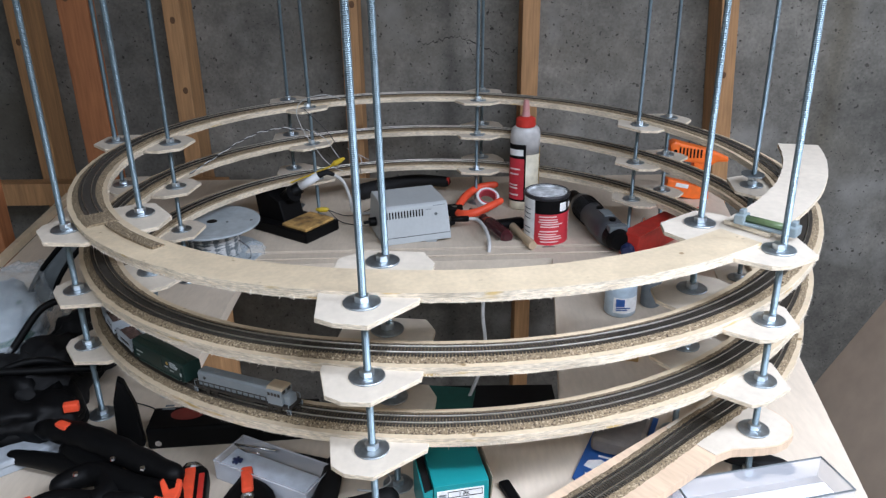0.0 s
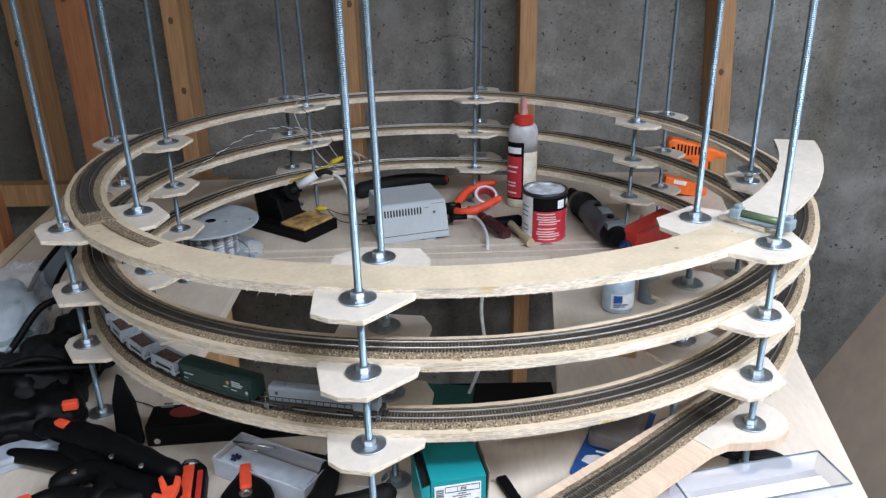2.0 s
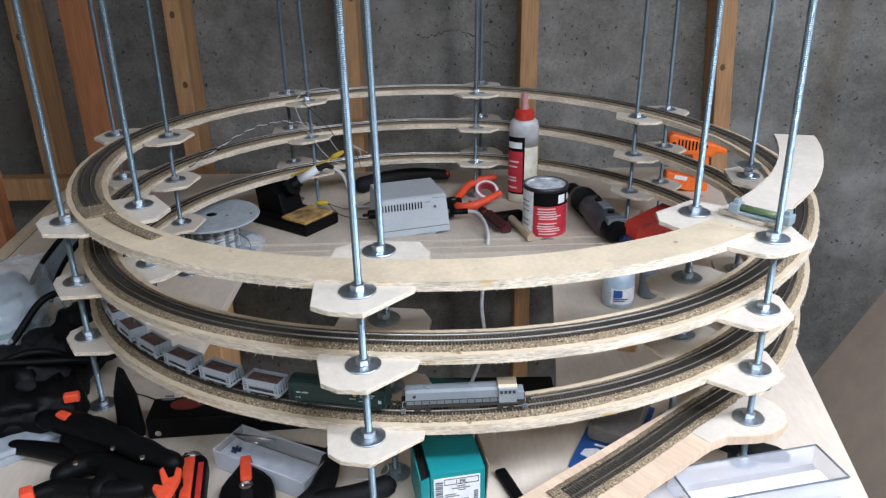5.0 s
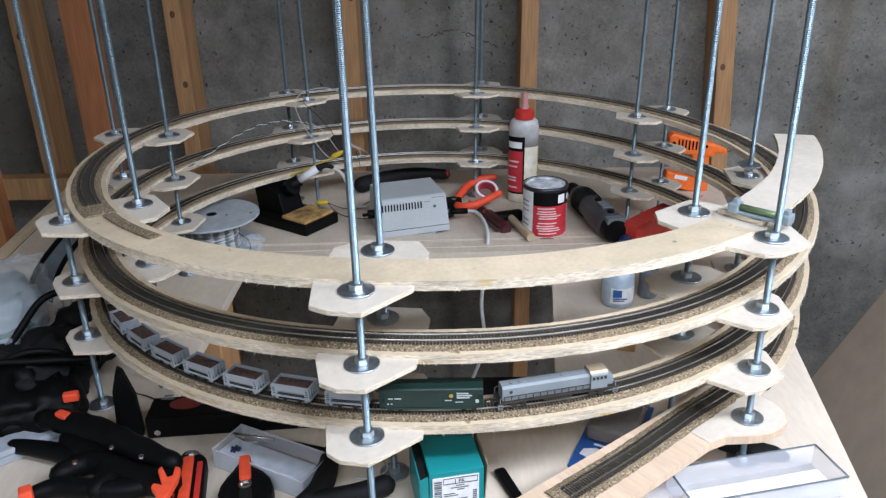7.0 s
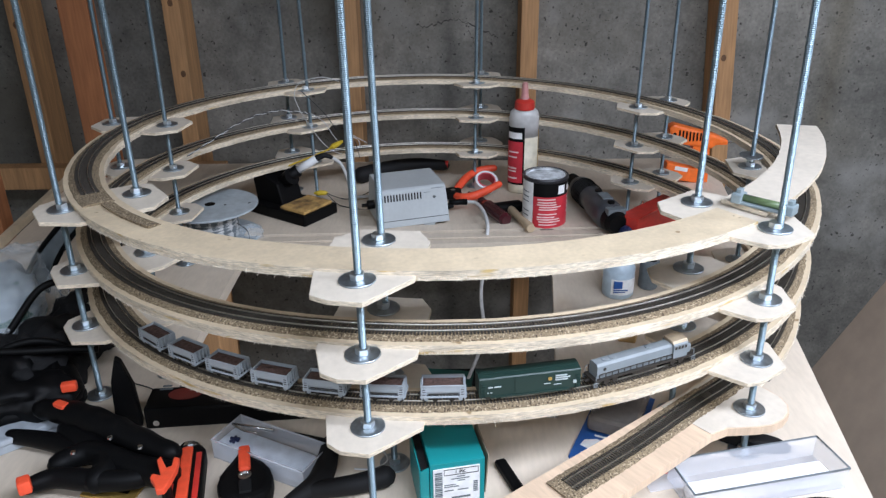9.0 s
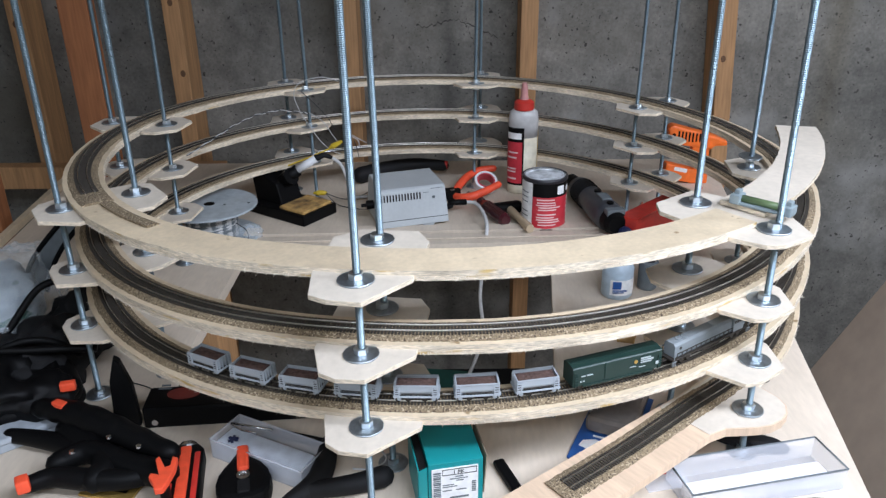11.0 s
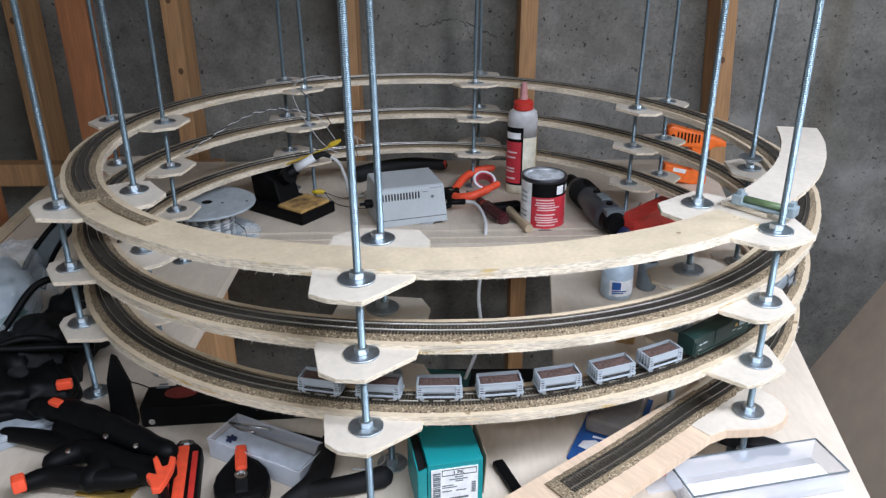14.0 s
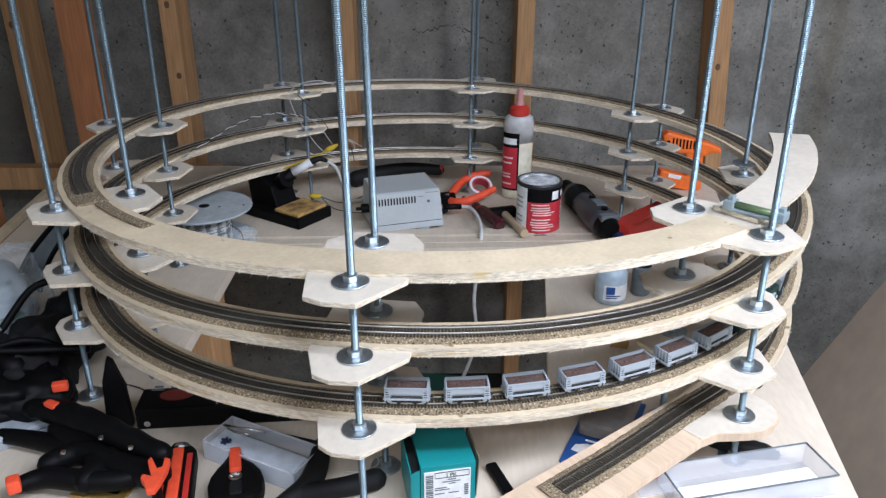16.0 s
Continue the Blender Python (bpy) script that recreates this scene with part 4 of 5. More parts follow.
def glue_bottle():
    t = thing("glue_bottle", pose(0.153, 0.388, 0), "tall plastic wood glue bottle with red cap and label", "glue bottle")
    s = Matrix.Diagonal((1.0, 0.72, 1, 1))
    part("body", lathe(bmesh.new(), [(0.026, 0), (0.0285, 0.003), (0.0285, 0.112)], 40, s), GLUE_BODY, t, "cream-coloured lower part full of glue", True)
    part("upper_body", lathe(bmesh.new(), [(0.0285, 0.112), (0.0285, 0.148), (0.026, 0.160), (0.018, 0.166), (0.014, 0.168)], 40, s), GLUE_CLEAR, t, "cloudy empty upper part", True)
    part("cap", lathe(bmesh.new(), [(0.0185, 0.164), (0.0190, 0.166), (0.0185, 0.178), (0.015, 0.181), (0.010, 0.183)], 28), RED, t, "red ribbed cap")
    part("nozzle", lathe(bmesh.new(), [(0.0085, 0.183), (0.0065, 0.192), (0.0065, 0.200), (0.0050, 0.212), (0.0035, 0.214)], 20), material("pink_nozzle", (0.55, 0.26, 0.25), 0.35), t, "translucent pink nozzle")

    def wrap(name, a0, a1, z0, z1, mat, r):
        verts, faces, n = [], [], 16
        for i in range(n):
            a = radians(a0 + (a1 - a0) * i / (n - 1))
            for z in (z0, z1):
                verts.append((r * math.cos(a), 0.72 * r * math.sin(a), z))
        faces = [(i * 2, i * 2 + 2, i * 2 + 3, i * 2 + 1) for i in range(n - 1)]
        ob = mesh_part(name, verts, faces, mat, t)
        ob.modifiers.new("thick", "SOLIDIFY").thickness = 0.0003
        return ob

    wrap("label_border", -196, -90, 0.018, 0.132, BLACK, 0.0288)
    wrap("label_red", -192, -96, 0.022, 0.104, LABEL_RED, 0.0292)
    wrap("brand_bar", -170, -100, 0.110, 0.122, PAPER, 0.0292)
    for z, a in ((0.082, -160), (0.072, -165), (0.050, -168), (0.044, -168), (0.030, -165)):
        wrap("print_bar", a, a + 48, z, z + 0.003, bpy.data.materials["pale_print"], 0.0295)
    wrap("side_label", -20, 25, 0.02, 0.125, GOLD, 0.0288)


def pliers():
    t = thing("pliers", pose(0.012, 0.345, 0.010), "steel pliers with orange-red dipped handles", "pliers")
    jaw = part("jaw", prism(bmesh.new(), [(-0.038, -0.006), (-0.010, -0.016), (0.010, -0.020), (0.020, -0.010), (0.020, 0.012), (0.008, 0.020), (-0.012, 0.014), (-0.038, 0.008)], -0.006, 0.008, 0.002), BLACK, t)
    part("pivot", lathe(bmesh.new(), [(0.005, 0.007), (0.005, 0.009), (0.0035, 0.0096)], 16, Matrix.Translation((0.004, 0, 0))), STEEL, jaw)
    part("handle", tube(bmesh.new(), [(0.010, 0.014, 0.002), (0.018, 0.034, 0.006), (0.032, 0.060, 0.012), (0.056, 0.082, 0.019), (0.088, 0.088, 0.022)], lambda u: 0.0066 + 0.0014 * math.sin(3.1 * u), 12), ORANGE_PAD, t)
    part("handle", tube(bmesh.new(), [(0.010, -0.016, 0.002), (0.022, -0.030, 0.004), (0.042, -0.034, 0.008), (0.064, -0.024, 0.013), (0.092, -0.001, 0.019)], lambda u: 0.0066 + 0.0014 * math.sin(3.1 * u), 12), ORANGE_PAD, t)


def tape_roll():
    t = thing("tape_roll", pose(0.081, 0.380, 0.0200, 32, 8, 0), "small roll of white tape with a red core ring", "tape roll")
    part("roll", lathe(bmesh.new(), [(0.0165, -0.009), (0.0225, -0.009), (0.0225, 0.009), (0.0165, 0.009), (0.0165, -0.009)], 32, caps=False), WHITE, t)
    part("core_ring", lathe(bmesh.new(), [(0.0150, -0.0092), (0.0178, -0.0094), (0.0178, 0.0094), (0.0150, 0.0092), (0.0150, -0.0092)], 32, caps=False), material("pinkish_red_core", (0.50, 0.06, 0.08), 0.5), t)


def screwdriver(x0, y0, x1, y1, mat, label, shaft=0.05):
    d = Vector((x1 - x0, y1 - y0, 0))
    n = d.length
    t = thing("screwdriver", Matrix.Translation((x0, y0, 0.0125)) @ d.to_track_quat("Z", "Y").to_matrix().to_4x4(), label, "screwdriver")
    part("handle", lathe(bmesh.new(), [(0.006, 0), (0.0095, 0.006), (0.0085, 0.02), (0.0125, 0.035), (0.0125, n - 0.006), (0.009, n)], 10), mat, t)
    part("shaft", lathe(bmesh.new(), [(0.003, -shaft), (0.003, 0.001)], 10), STEEL, t)


def mallet():
    d = Vector((0.028, -0.090, -0.001))
    t = thing("small_hammer", Matrix.Translation((0.119, 0.255, 0.0125)) @ d.to_track_quat("Z", "Y").to_matrix().to_4x4(), "small black hammer with a pale wooden handle", "hammer")
    part("handle", lathe(bmesh.new(), [(0.007, 0), (0.0075, 0.01), (0.0065, 0.05), (0.0082, 0.085), (0.0075, 0.094)], 14), DOWEL, t, "pale wooden handle")
    part("head", lathe(bmesh.new(), [(0.010, -0.032), (0.012, -0.028), (0.012, 0.020), (0.010, 0.024)], 16, pose(0, 0, -0.008, 0, 90)), BLACK, t)


def rotary_tool():
    a, b = Vector((0.246, 0.385, 0.027)), Vector((0.290, 0.140, 0.027))
    d = b - a
    t = thing("rotary_tool", Matrix.Translation(a) @ d.to_track_quat("Z", "Y").to_matrix().to_4x4(), "dark grey electric rotary tool lying on its side", "rotary tool")
    body = material("dark_grey_tool_shell", (0.045, 0.048, 0.055), 0.35)
    part("collet", lathe(bmesh.new(), [(0.004, 0), (0.006, 0.008), (0.012, 0.012), (0.014, 0.04), (0.020, 0.055)], 20), BLACK, t)
    shell = part("shell", lathe(bmesh.new(), [(0.020, 0.055), (0.0235, 0.07), (0.0215, 0.12), (0.0255, 0.16), (0.0262, 0.205), (0.0225, 0.222)], 24), body, t, smooth=True)
    part("end_cap", lathe(bmesh.new(), [(0.0225, 0.222), (0.021, 0.238), (0.015, 0.248)], 24), BLACK, t)
    for k in range(8):
        part("grip_rib", lathe(bmesh.new(), [(0.0240, 0.076 + k * 0.0055), (0.0248, 0.0775 + k * 0.0055), (0.0240, 0.079 + k * 0.0055)], 24, caps=False), BLACK, shell)
    part("badge", box(bmesh.new(), (-0.008, 0.0215, 0.165), (0.010, 0.0275, 0.195), 0.001), GREY_ARC, shell)
    for k in (-1, 1):
        part("brush_cap", lathe(bmesh.new(), [(0.006, 0), (0.006, 0.004)], 12, Matrix.Translation((0, 0.0235, 0.15 + 0.06 * (k > 0))) @ pose(0, 0, 0, -90)), BLACK, shell)
    part("switch_plate", box(bmesh.new(), (-0.016, 0.010, 0.224), (0.016, 0.0235, 0.240), 0.002), GREY_ARC, shell)


def red_box():
    t = thing("red_carton", pose(0.318, 0.128, 0.0, 0, 0, 44), "red printed card carton with an opened flap", "carton")
    part("body", box(bmesh.new(), (0, 0, 0.0), (0.165, 0.036, 0.040), 0.0012), RED, t)
    part("flap", box(bmesh.new(), (0.0, -0.002, 0), (0.165, -0.0006, 0.034)), RED, t).matrix_basis = pose(0, 0.002, 0.0405, 50)
    bars(t, [(0.115, 0.020, 0.030, 0.006)], PAPER, Matrix.Translation((0, -0.0006, 0)))


def glue_gun():
    t = thing("glue_gun", pose(0.470, 0.430, 0.0), "orange hot glue gun standing behind the rings", "glue gun")
    m = Matrix(((1, 0, 0, 0), (0, 0, 1, 0), (0, 1, 0, 0), (0, 0, 0, 1)))
    part("body", prism(bmesh.new(), [(-0.022, 0.084), (0.058, 0.070), (0.066, 0.078), (0.090, 0.078), (0.090, 0.088), (0.066, 0.098), (-0.020, 0.122), (-0.030, 0.114)], -0.014, 0.014, 0.005, m), ORANGE, t)
    part("handle", prism(bmesh.new(), [(-0.030, 0.012), (0.030, 0.000), (0.060, 0.0), (0.056, 0.080), (0.020, 0.086), (0.028, 0.030), (-0.026, 0.044)], -0.012, 0.012, 0.004, m), ORANGE, t)
    part("nozzle", lathe(bmesh.new(), [(0.006, 0), (0.003, 0.012), (0.002, 0.02)], 12, Matrix.Translation((0.089, 0, 0.083)) @ pose(0, 0, 0, 0, 95)), STEEL, t)
    for k in range(7):
        part("vent_rib", box(bmesh.new(), (-0.010 + k * 0.007, -0.0150, 0.088), (-0.007 + k * 0.007, -0.0135, 0.110 - k * 0.001)), BLACK, t)
    # Both screw holes are black discs, the shade inside given by colour.
    part("screw_hole", lathe(bmesh.new(), [(0.0035, 0), (0.0035, 0.0006)], 12, Matrix.Translation((0.046, -0.0139, 0.094)) @ pose(0, 0, 0, 90)), BLACK, t)
    part("screw_hole", lathe(bmesh.new(), [(0.0035, 0), (0.0035, 0.0006)], 12, Matrix.Translation((-0.018, -0.0139, 0.102)) @ pose(0, 0, 0, 90)), BLACK, t)
    part("label", box(bmesh.new(), (-0.016, -0.0126, 0.026), (0.010, -0.0119, 0.034)), PAPER, t).matrix_basis = pose(0, 0, 0, 0, 12)


def small_bottle():
    t = thing("squeeze_bottle", pose(0.249, -0.055, 0), "small pale blue squeeze bottle with a white label", "bottle")
    part("body", lathe(bmesh.new(), [(0.020, 0), (0.0225, 0.003), (0.0225, 0.044), (0.019, 0.052), (0.013, 0.055)], 32), BOTTLE_BLUE, t, smooth=True)
    part("cap", lathe(bmesh.new(), [(0.0135, 0.054), (0.0135, 0.066), (0.006, 0.068), (0.004, 0.082)], 20), WHITE, t)
    verts, faces, n = [], [], 14
    for i in range(n):
        a = radians(-128 + 110 * i / (n - 1))
        verts += [(0.0228 * math.cos(a), 0.0228 * math.sin(a), 0.008), (0.0228 * math.cos(a), 0.0228 * math.sin(a), 0.032)]
    mesh_part("label", verts, [(i * 2, i * 2 + 2, i * 2 + 3, i * 2 + 1) for i in range(n - 1)], PAPER, t)
    part("label_mark", box(bmesh.new(), (-0.011, -0.0235, 0.019), (0.001, -0.0205, 0.030)), BLUE_CARD, t)
    bars(t, [(-0.011, 0.0155, 0.020, 0.0016), (-0.011, 0.0125, 0.016, 0.0014)], BLUE_CARD, Matrix.Translation((0, -0.0228, 0)))
    t2 = thing("dark_jar", pose(0.298, -0.035, 0), "small dark jar beside the squeeze bottle", "jar")
    part("body", lathe(bmesh.new(), [(0.012, 0), (0.014, 0.002), (0.014, 0.042), (0.012, 0.046)], 20), GREY_ARC, t2)
    part("lid", lathe(bmesh.new(), [(0.0125, 0.046), (0.0125, 0.056), (0.011, 0.057)], 20), BLACK, t2)


power_supply(), soldering_stand(), wire_spool(), paint_can(), glue_bottle(), pliers(), tape_roll(), mallet(), rotary_tool(), red_box(), glue_gun(), small_bottle()
screwdriver(0.066, 0.300, 0.108, 0.200, material("dark_red_clear_handle", (0.055, 0.010, 0.014), 0.2), "screwdriver with a dark red handle")
screwdriver(0.345, 0.235, 0.300, 0.130, NAVY, "screwdriver with a navy blue handle")
dark_tool = thing("cable_bundle", pose(0, 0, 0), "black cable bundle with a red tip lying behind the power supply", "cable")
part("sleeve", tube(bmesh.new(), [(-0.17, 0.44, 0.018), (-0.12, 0.47, 0.022), (-0.06, 0.49, 0.024), (0.0, 0.48, 0.024)], lambda u: 0.017 - 0.006 * u, 12), RUBBER, dark_tool)
part("tip", tube(bmesh.new(), [(-0.004, 0.48, 0.026), (0.008, 0.478, 0.026)], 0.008, 10, 1), RED, dark_tool)

# ---------------------------------------------------------------- things on the front of the table


def teal_carton():
    t = thing("teal_carton", pose(-0.017, -0.490, 0.0, 0, 0, 11), "teal card carton with a white printed label, flap open", "carton")
    part("body", box(bmesh.new(), (0, 0, 0.0), (0.052, 0.060, 0.0535), 0.0008), TEAL, t)
    # Solid black block painted in for the shaded inside of the carton.
    part("inside_shade", box(bmesh.new(), (-0.0082, 0.002, 0.034), (-0.0006, 0.058, 0.048), 0.0008), RUBBER, t, "black block for the shade inside the open carton")
    part("side_wall", box(bmesh.new(), (-0.0098, 0.0, 0.0), (-0.0086, 0.060, 0.049)), TEAL, t)
    part("front_wall", prism(bmesh.new(), [(-0.0098, 0), (-0.0008, 0), (-0.0008, 0.050), (-0.0098, 0.046)], 0, 0.0014, 0, Matrix(((1, 0, 0, 0), (0, 0, 1, 0), (0, 1, 0, 0), (0, 0, 0, 1)))), TEAL, t)
    part("flap", box(bmesh.new(), (0.0525, 0.004, 0.012), (0.0535, 0.058, 0.056)), material("brown_card_edge", (0.30, 0.24, 0.17), 0.8), t).matrix_basis = pose(0, 0, 0, 0, 4)
    part("label", box(bmesh.new(), (0.003, -0.0012, 0.0075), (0.047, -0.0002, 0.0475), 0.0), PAPER, t, "white printed label")
    f = Matrix.Translation((0, -0.0014, 0.0035))
    bars(t, [(0.0045, 0.006 + k * 0.0022, 0.007, 0.0010 + 0.0005 * (k % 3 == 0)) for k in range(16)] + [(0.041, 0.014 + k * 0.0022, 0.004, 0.0011) for k in range(6)], GREY_ARC, f, "barcode_bar")
    bars(t, [(0.013, 0.0362, 0.0325, 0.0004), (0.013, 0.0425, 0.0325, 0.0004), (0.013, 0.0362, 0.0004, 0.0064), (0.0452, 0.0362, 0.0004, 0.0064)], DARK_GREY, f)
    bars(t, [(0.025, 0.0335, 0.008, 0.0008), (0.020, 0.0310, 0.017, 0.0008), (0.026, 0.0287, 0.007, 0.0008), (0.013, 0.0245, 0.011, 0.0008), (0.013, 0.0222, 0.014, 0.0008),
             (0.013, 0.0178, 0.009, 0.0008), (0.026, 0.0178, 0.010, 0.0008), (0.020, 0.0085, 0.018, 0.0018)], GREY_ARC, f)
    words("print_words", "1 PK", 0.0055, DARK_GREY, t, pose(0.023, -0.0015, 0.0409, 90))


def clear_case(m, size, label, foam, lidless):
    w, d, h = size
    t = thing("plastic_case", m, label, "plastic case", "clear plastic cases on the table")
    k = 0.0012
    for lo, hi in (((0, 0, 0), (w, d, k)), ((0, 0, k), (w, k, h)), ((0, d - k, k), (w, d, h)), ((0, k, k), (k, d - k, h)), ((w - k, k, k), (w, d - k, h))):
        ob = part("case_wall", box(bmesh.new(), lo, hi, 0.0003), CLEAR, t)
    for a, b in (((0, 0, h), (w, 0, h)), ((w, 0, h), (w, d, h)), ((w, d, h), (0, d, h)), ((0, d, h), (0, 0, h))):
        part("rim", tube(bmesh.new(), [a, b], 0.0010, 6, 1), GREY_ARC if lidless else CLEAR, t)
    if foam:
        part("foam_insert", box(bmesh.new(), (0.004, 0.004, 0.002), (w - 0.012, d * 0.55, h * 0.62), 0.003), PAPER, t, "white foam insert")
    else:
        part("inner_tray", box(bmesh.new(), (0.003, 0.003, 0.002), (w - 0.006, d * 0.70, h * 0.80), 0.003), material("bluish_tray", (0.62, 0.68, 0.76), 0.4), t, "bluish tray")
    return t


def tool_case():
    t = thing("tool_case", pose(-0.330, -0.362, 0, 0, 0, 5), "flat black tool case with a faded red emblem", "tool case")
    part("body", box(bmesh.new(), (0, 0, 0), (0.185, 0.042, 0.026), 0.003), BLACK, t)
    part("emblem", lathe(bmesh.new(), [(0.014, 0), (0.014, 0.0006)], 28, Matrix.Translation((0.040, 0.026, 0.0260)) @ Matrix.Diagonal((1.3, 0.8, 1, 1))), material("faded_red_print", (0.16, 0.02, 0.015), 0.5, bump=None), t, "faded red round emblem")
    part("emblem", box(bmesh.new(), (0.064, 0.022, 0.026), (0.096, 0.034, 0.0265)), GREY_ARC, t, "pale grey lettering patch")
    bars(t, [(0.010, 0, 0.014, 0.003), (0.012, 0.006, 0.010, 0.003)], GREY_ARC, pose(0, 0.036, 0.0262, -90))
    part("latch", lathe(bmesh.new(), [(0.0035, 0), (0.0035, 0.001)], 14, Matrix.Translation((0.012, 0.0, 0.008)) @ pose(0, 0, 0, 90)), STEEL, t)


def folding_knife():
    d = Vector((0.016, -0.078, 0))
    t = thing("utility_knife", Matrix.Translation((-0.266, -0.412, 0.001)) @ pose(0, 0, 0, 0, 0, -78), "red and black utility knife lying on the table", "knife")
    part("body", prism(bmesh.new(), [(0, -0.013), (0.012, -0.018), (0.11, -0.018), (0.12, -0.008), (0.12, 0.010), (0.108, 0.018), (0.010, 0.018), (0, 0.012)], 0, 0.018, 0.004), BLACK, t)
    part("grip_inlay", box(bmesh.new(), (0.006, -0.0055, 0.014), (0.108, 0.0055, 0.0205), 0.002), ORANGE_PAD, t)
    for s in (-1, 1):
        part("side_inlay", box(bmesh.new(), (0.016, s * 0.0118 - 0.0028, 0.012), (0.104, s * 0.0118 + 0.0028, 0.0192), 0.001), RED, t)
    part("nose", lathe(bmesh.new(), [(0.010, 0), (0.013, 0.006), (0.008, 0.012)], 16, Matrix.Translation((0.002, 0, 0.006)) @ pose(0, 0, 0, 0, -60)), STEEL, t)


def tangle_clip():
    t = thing("orange_clip", pose(-0.260, -0.494, 0.0), "bright orange plastic clip with crossed arms", "clip")
    part("arm", prism(bmesh.new(), [(-0.0146, 0.024), (-0.0127, 0.030), (-0.002, 0.0135), (0.002, 0.016), (0.000, 0.029), (0.006, 0.027), (0.008, 0.0125), (0.007, -0.005), (0.005, -0.0155), (-0.002, -0.017), (-0.0065, -0.008), (-0.013, 0.000), (-0.0125, 0.0055), (-0.004, 0.003)], 0.040, 0.047, 0.0014), ORANGE_PAD, t)
    part("stem", lathe(bmesh.new(), [(0.005, 0), (0.005, 0.0405)], 12), BLACK, t)


teal_carton()
clear_case(pose(0.226, -0.500, 0.0, 0, 0, 12), (0.162, 0.050, 0.024), "clear plastic case with a white foam insert", True, True)
clear_case(pose(-0.243, -0.410, 0.0, 0, 0, -27), (0.115, 0.046, 0.023), "clear plastic case with a bluish tray", False, False)
tool_case(), folding_knife(), tangle_clip()
scrap_bit = thing("blue_scrap", pose(-0.2195, -0.4075, 0.0192, 0, 0, 30), "small navy plastic scrap lying in the clear case", "scrap")
for a in (0, 60, 120):
    part("arm", box(bmesh.new(), (-0.0055, -0.0012, 0), (0.0055, 0.0012, 0.0022), 0.0004), NAVY, scrap_bit).matrix_basis = pose(0, 0, 0.0004 * a / 60, 0, 0, a)
big = thing("bar_clamp", pose(0, 0, 0), "large black plastic ratchet clamp with orange pads", "clamp", "black clamps on the table")
part("upper_jaw", tube(bmesh.new(), [(-0.434, -0.369, 0.034), (-0.407, -0.375, 0.034), (-0.367, -0.392, 0.034), (-0.323, -0.416, 0.034), (-0.271, -0.444, 0.034)], lambda u: 0.010 + 0.005 * math.sin(3.14 * u) + 0.0008 * math.sin(40 * u), 12), BLACK, big)
part("lower_jaw", tube(bmesh.new(), [(-0.401, -0.474, 0.020), (-0.380, -0.462, 0.020), (-0.343, -0.466, 0.020), (-0.307, -0.466, 0.020), (-0.285, -0.458, 0.020)], lambda u: 0.008 + 0.003 * math.sin(3.14 * u), 12), BLACK, big)
part("trigger", tube(bmesh.new(), [(-0.384, -0.444, 0.022), (-0.358, -0.427, 0.022), (-0.310, -0.449, 0.022), (-0.272, -0.462, 0.022)], lambda u: 0.011 + 0.004 * u, 10), BLACK, big)
part("web", tube(bmesh.new(), [(-0.338, -0.466, 0.020), (-0.334, -0.452, 0.020), (-0.350, -0.425, 0.020), (-0.398, -0.388, 0.020)], 0.0135, 10), BLACK, big)
part("grip", tube(bmesh.new(), [(-0.460, -0.389, 0.014), (-0.433, -0.394, 0.014), (-0.401, -0.403, 0.014), (-0.369, -0.417, 0.014)], lambda u: 0.008 + 0.004 * u, 10), BLACK, big)
part("pad", box(bmesh.new(), (-0.008, -0.0045, -0.005), (0.008, 0.0045, 0.004), 0.002), ORANGE_PAD, big, "orange-red soft pad").matrix_basis = pose(-0.406, -0.379, 0.045, 0, 0, -25)
part("pad", box(bmesh.new(), (-0.006, -0.007, -0.008), (0.006, 0.007, 0.006), 0.0025), ORANGE_PAD, big, "orange-red soft pad").matrix_basis = pose(-0.398, -0.482, 0.030, 0, 0, 30)
for x, y in ((-0.335, -0.430), (-0.300, -0.445), (-0.362, -0.452)):
    part("rivet", lathe(bmesh.new(), [(0.003, 0), (0.0025, 0.002)], 12, Matrix.Translation((x, y, 0.0415))), STEEL, big)
back = thing("bar_clamp", pose(0, 0, 0), "black plastic ratchet clamp behind another", "clamp", "black clamps on the table")
part("jaw", tube(bmesh.new(), [(-0.422, -0.330, 0.030), (-0.450, -0.289, 0.030), (-0.482, -0.270, 0.030), (-0.509, -0.270, 0.030)], lambda u: 0.016 - 0.003 * u, 12), BLACK, back)
part("handle", tube(bmesh.new(), [(-0.419, -0.326, 0.020), (-0.445, -0.326, 0.020), (-0.461, -0.357, 0.020), (-0.481, -0.367, 0.020)], lambda u: 0.013 - 0.003 * u, 12), BLACK, back)
part("pad", box(bmesh.new(), (-0.008, -0.0045, -0.005), (0.008, 0.0045, 0.005), 0.002), ORANGE_PAD, back, "orange-red soft pad").matrix_basis = pose(-0.409, -0.351, 0.050, 0, 0, 15)
small = thing("spring_clamp", pose(-0.206, -0.424, 0.0, 0, 0, -76), "small black spring clamp with an orange pad", "clamp", "black clamps on the table")
part("jaw", prism(bmesh.new(), [(-0.002, -0.006), (0.008, -0.010), (0.020, -0.018), (0.032, -0.0245), (0.044, -0.027), (0.056, -0.0255), (0.066, -0.019), (0.070, -0.008), (0.070, 0.008), (0.066, 0.019), (0.056, 0.0255), (0.044, 0.027), (0.032, 0.0245), (0.020, 0.018), (0.008, 0.010), (-0.002, 0.006)], 0.0005, 0.020, 0.006), BLACK, small)
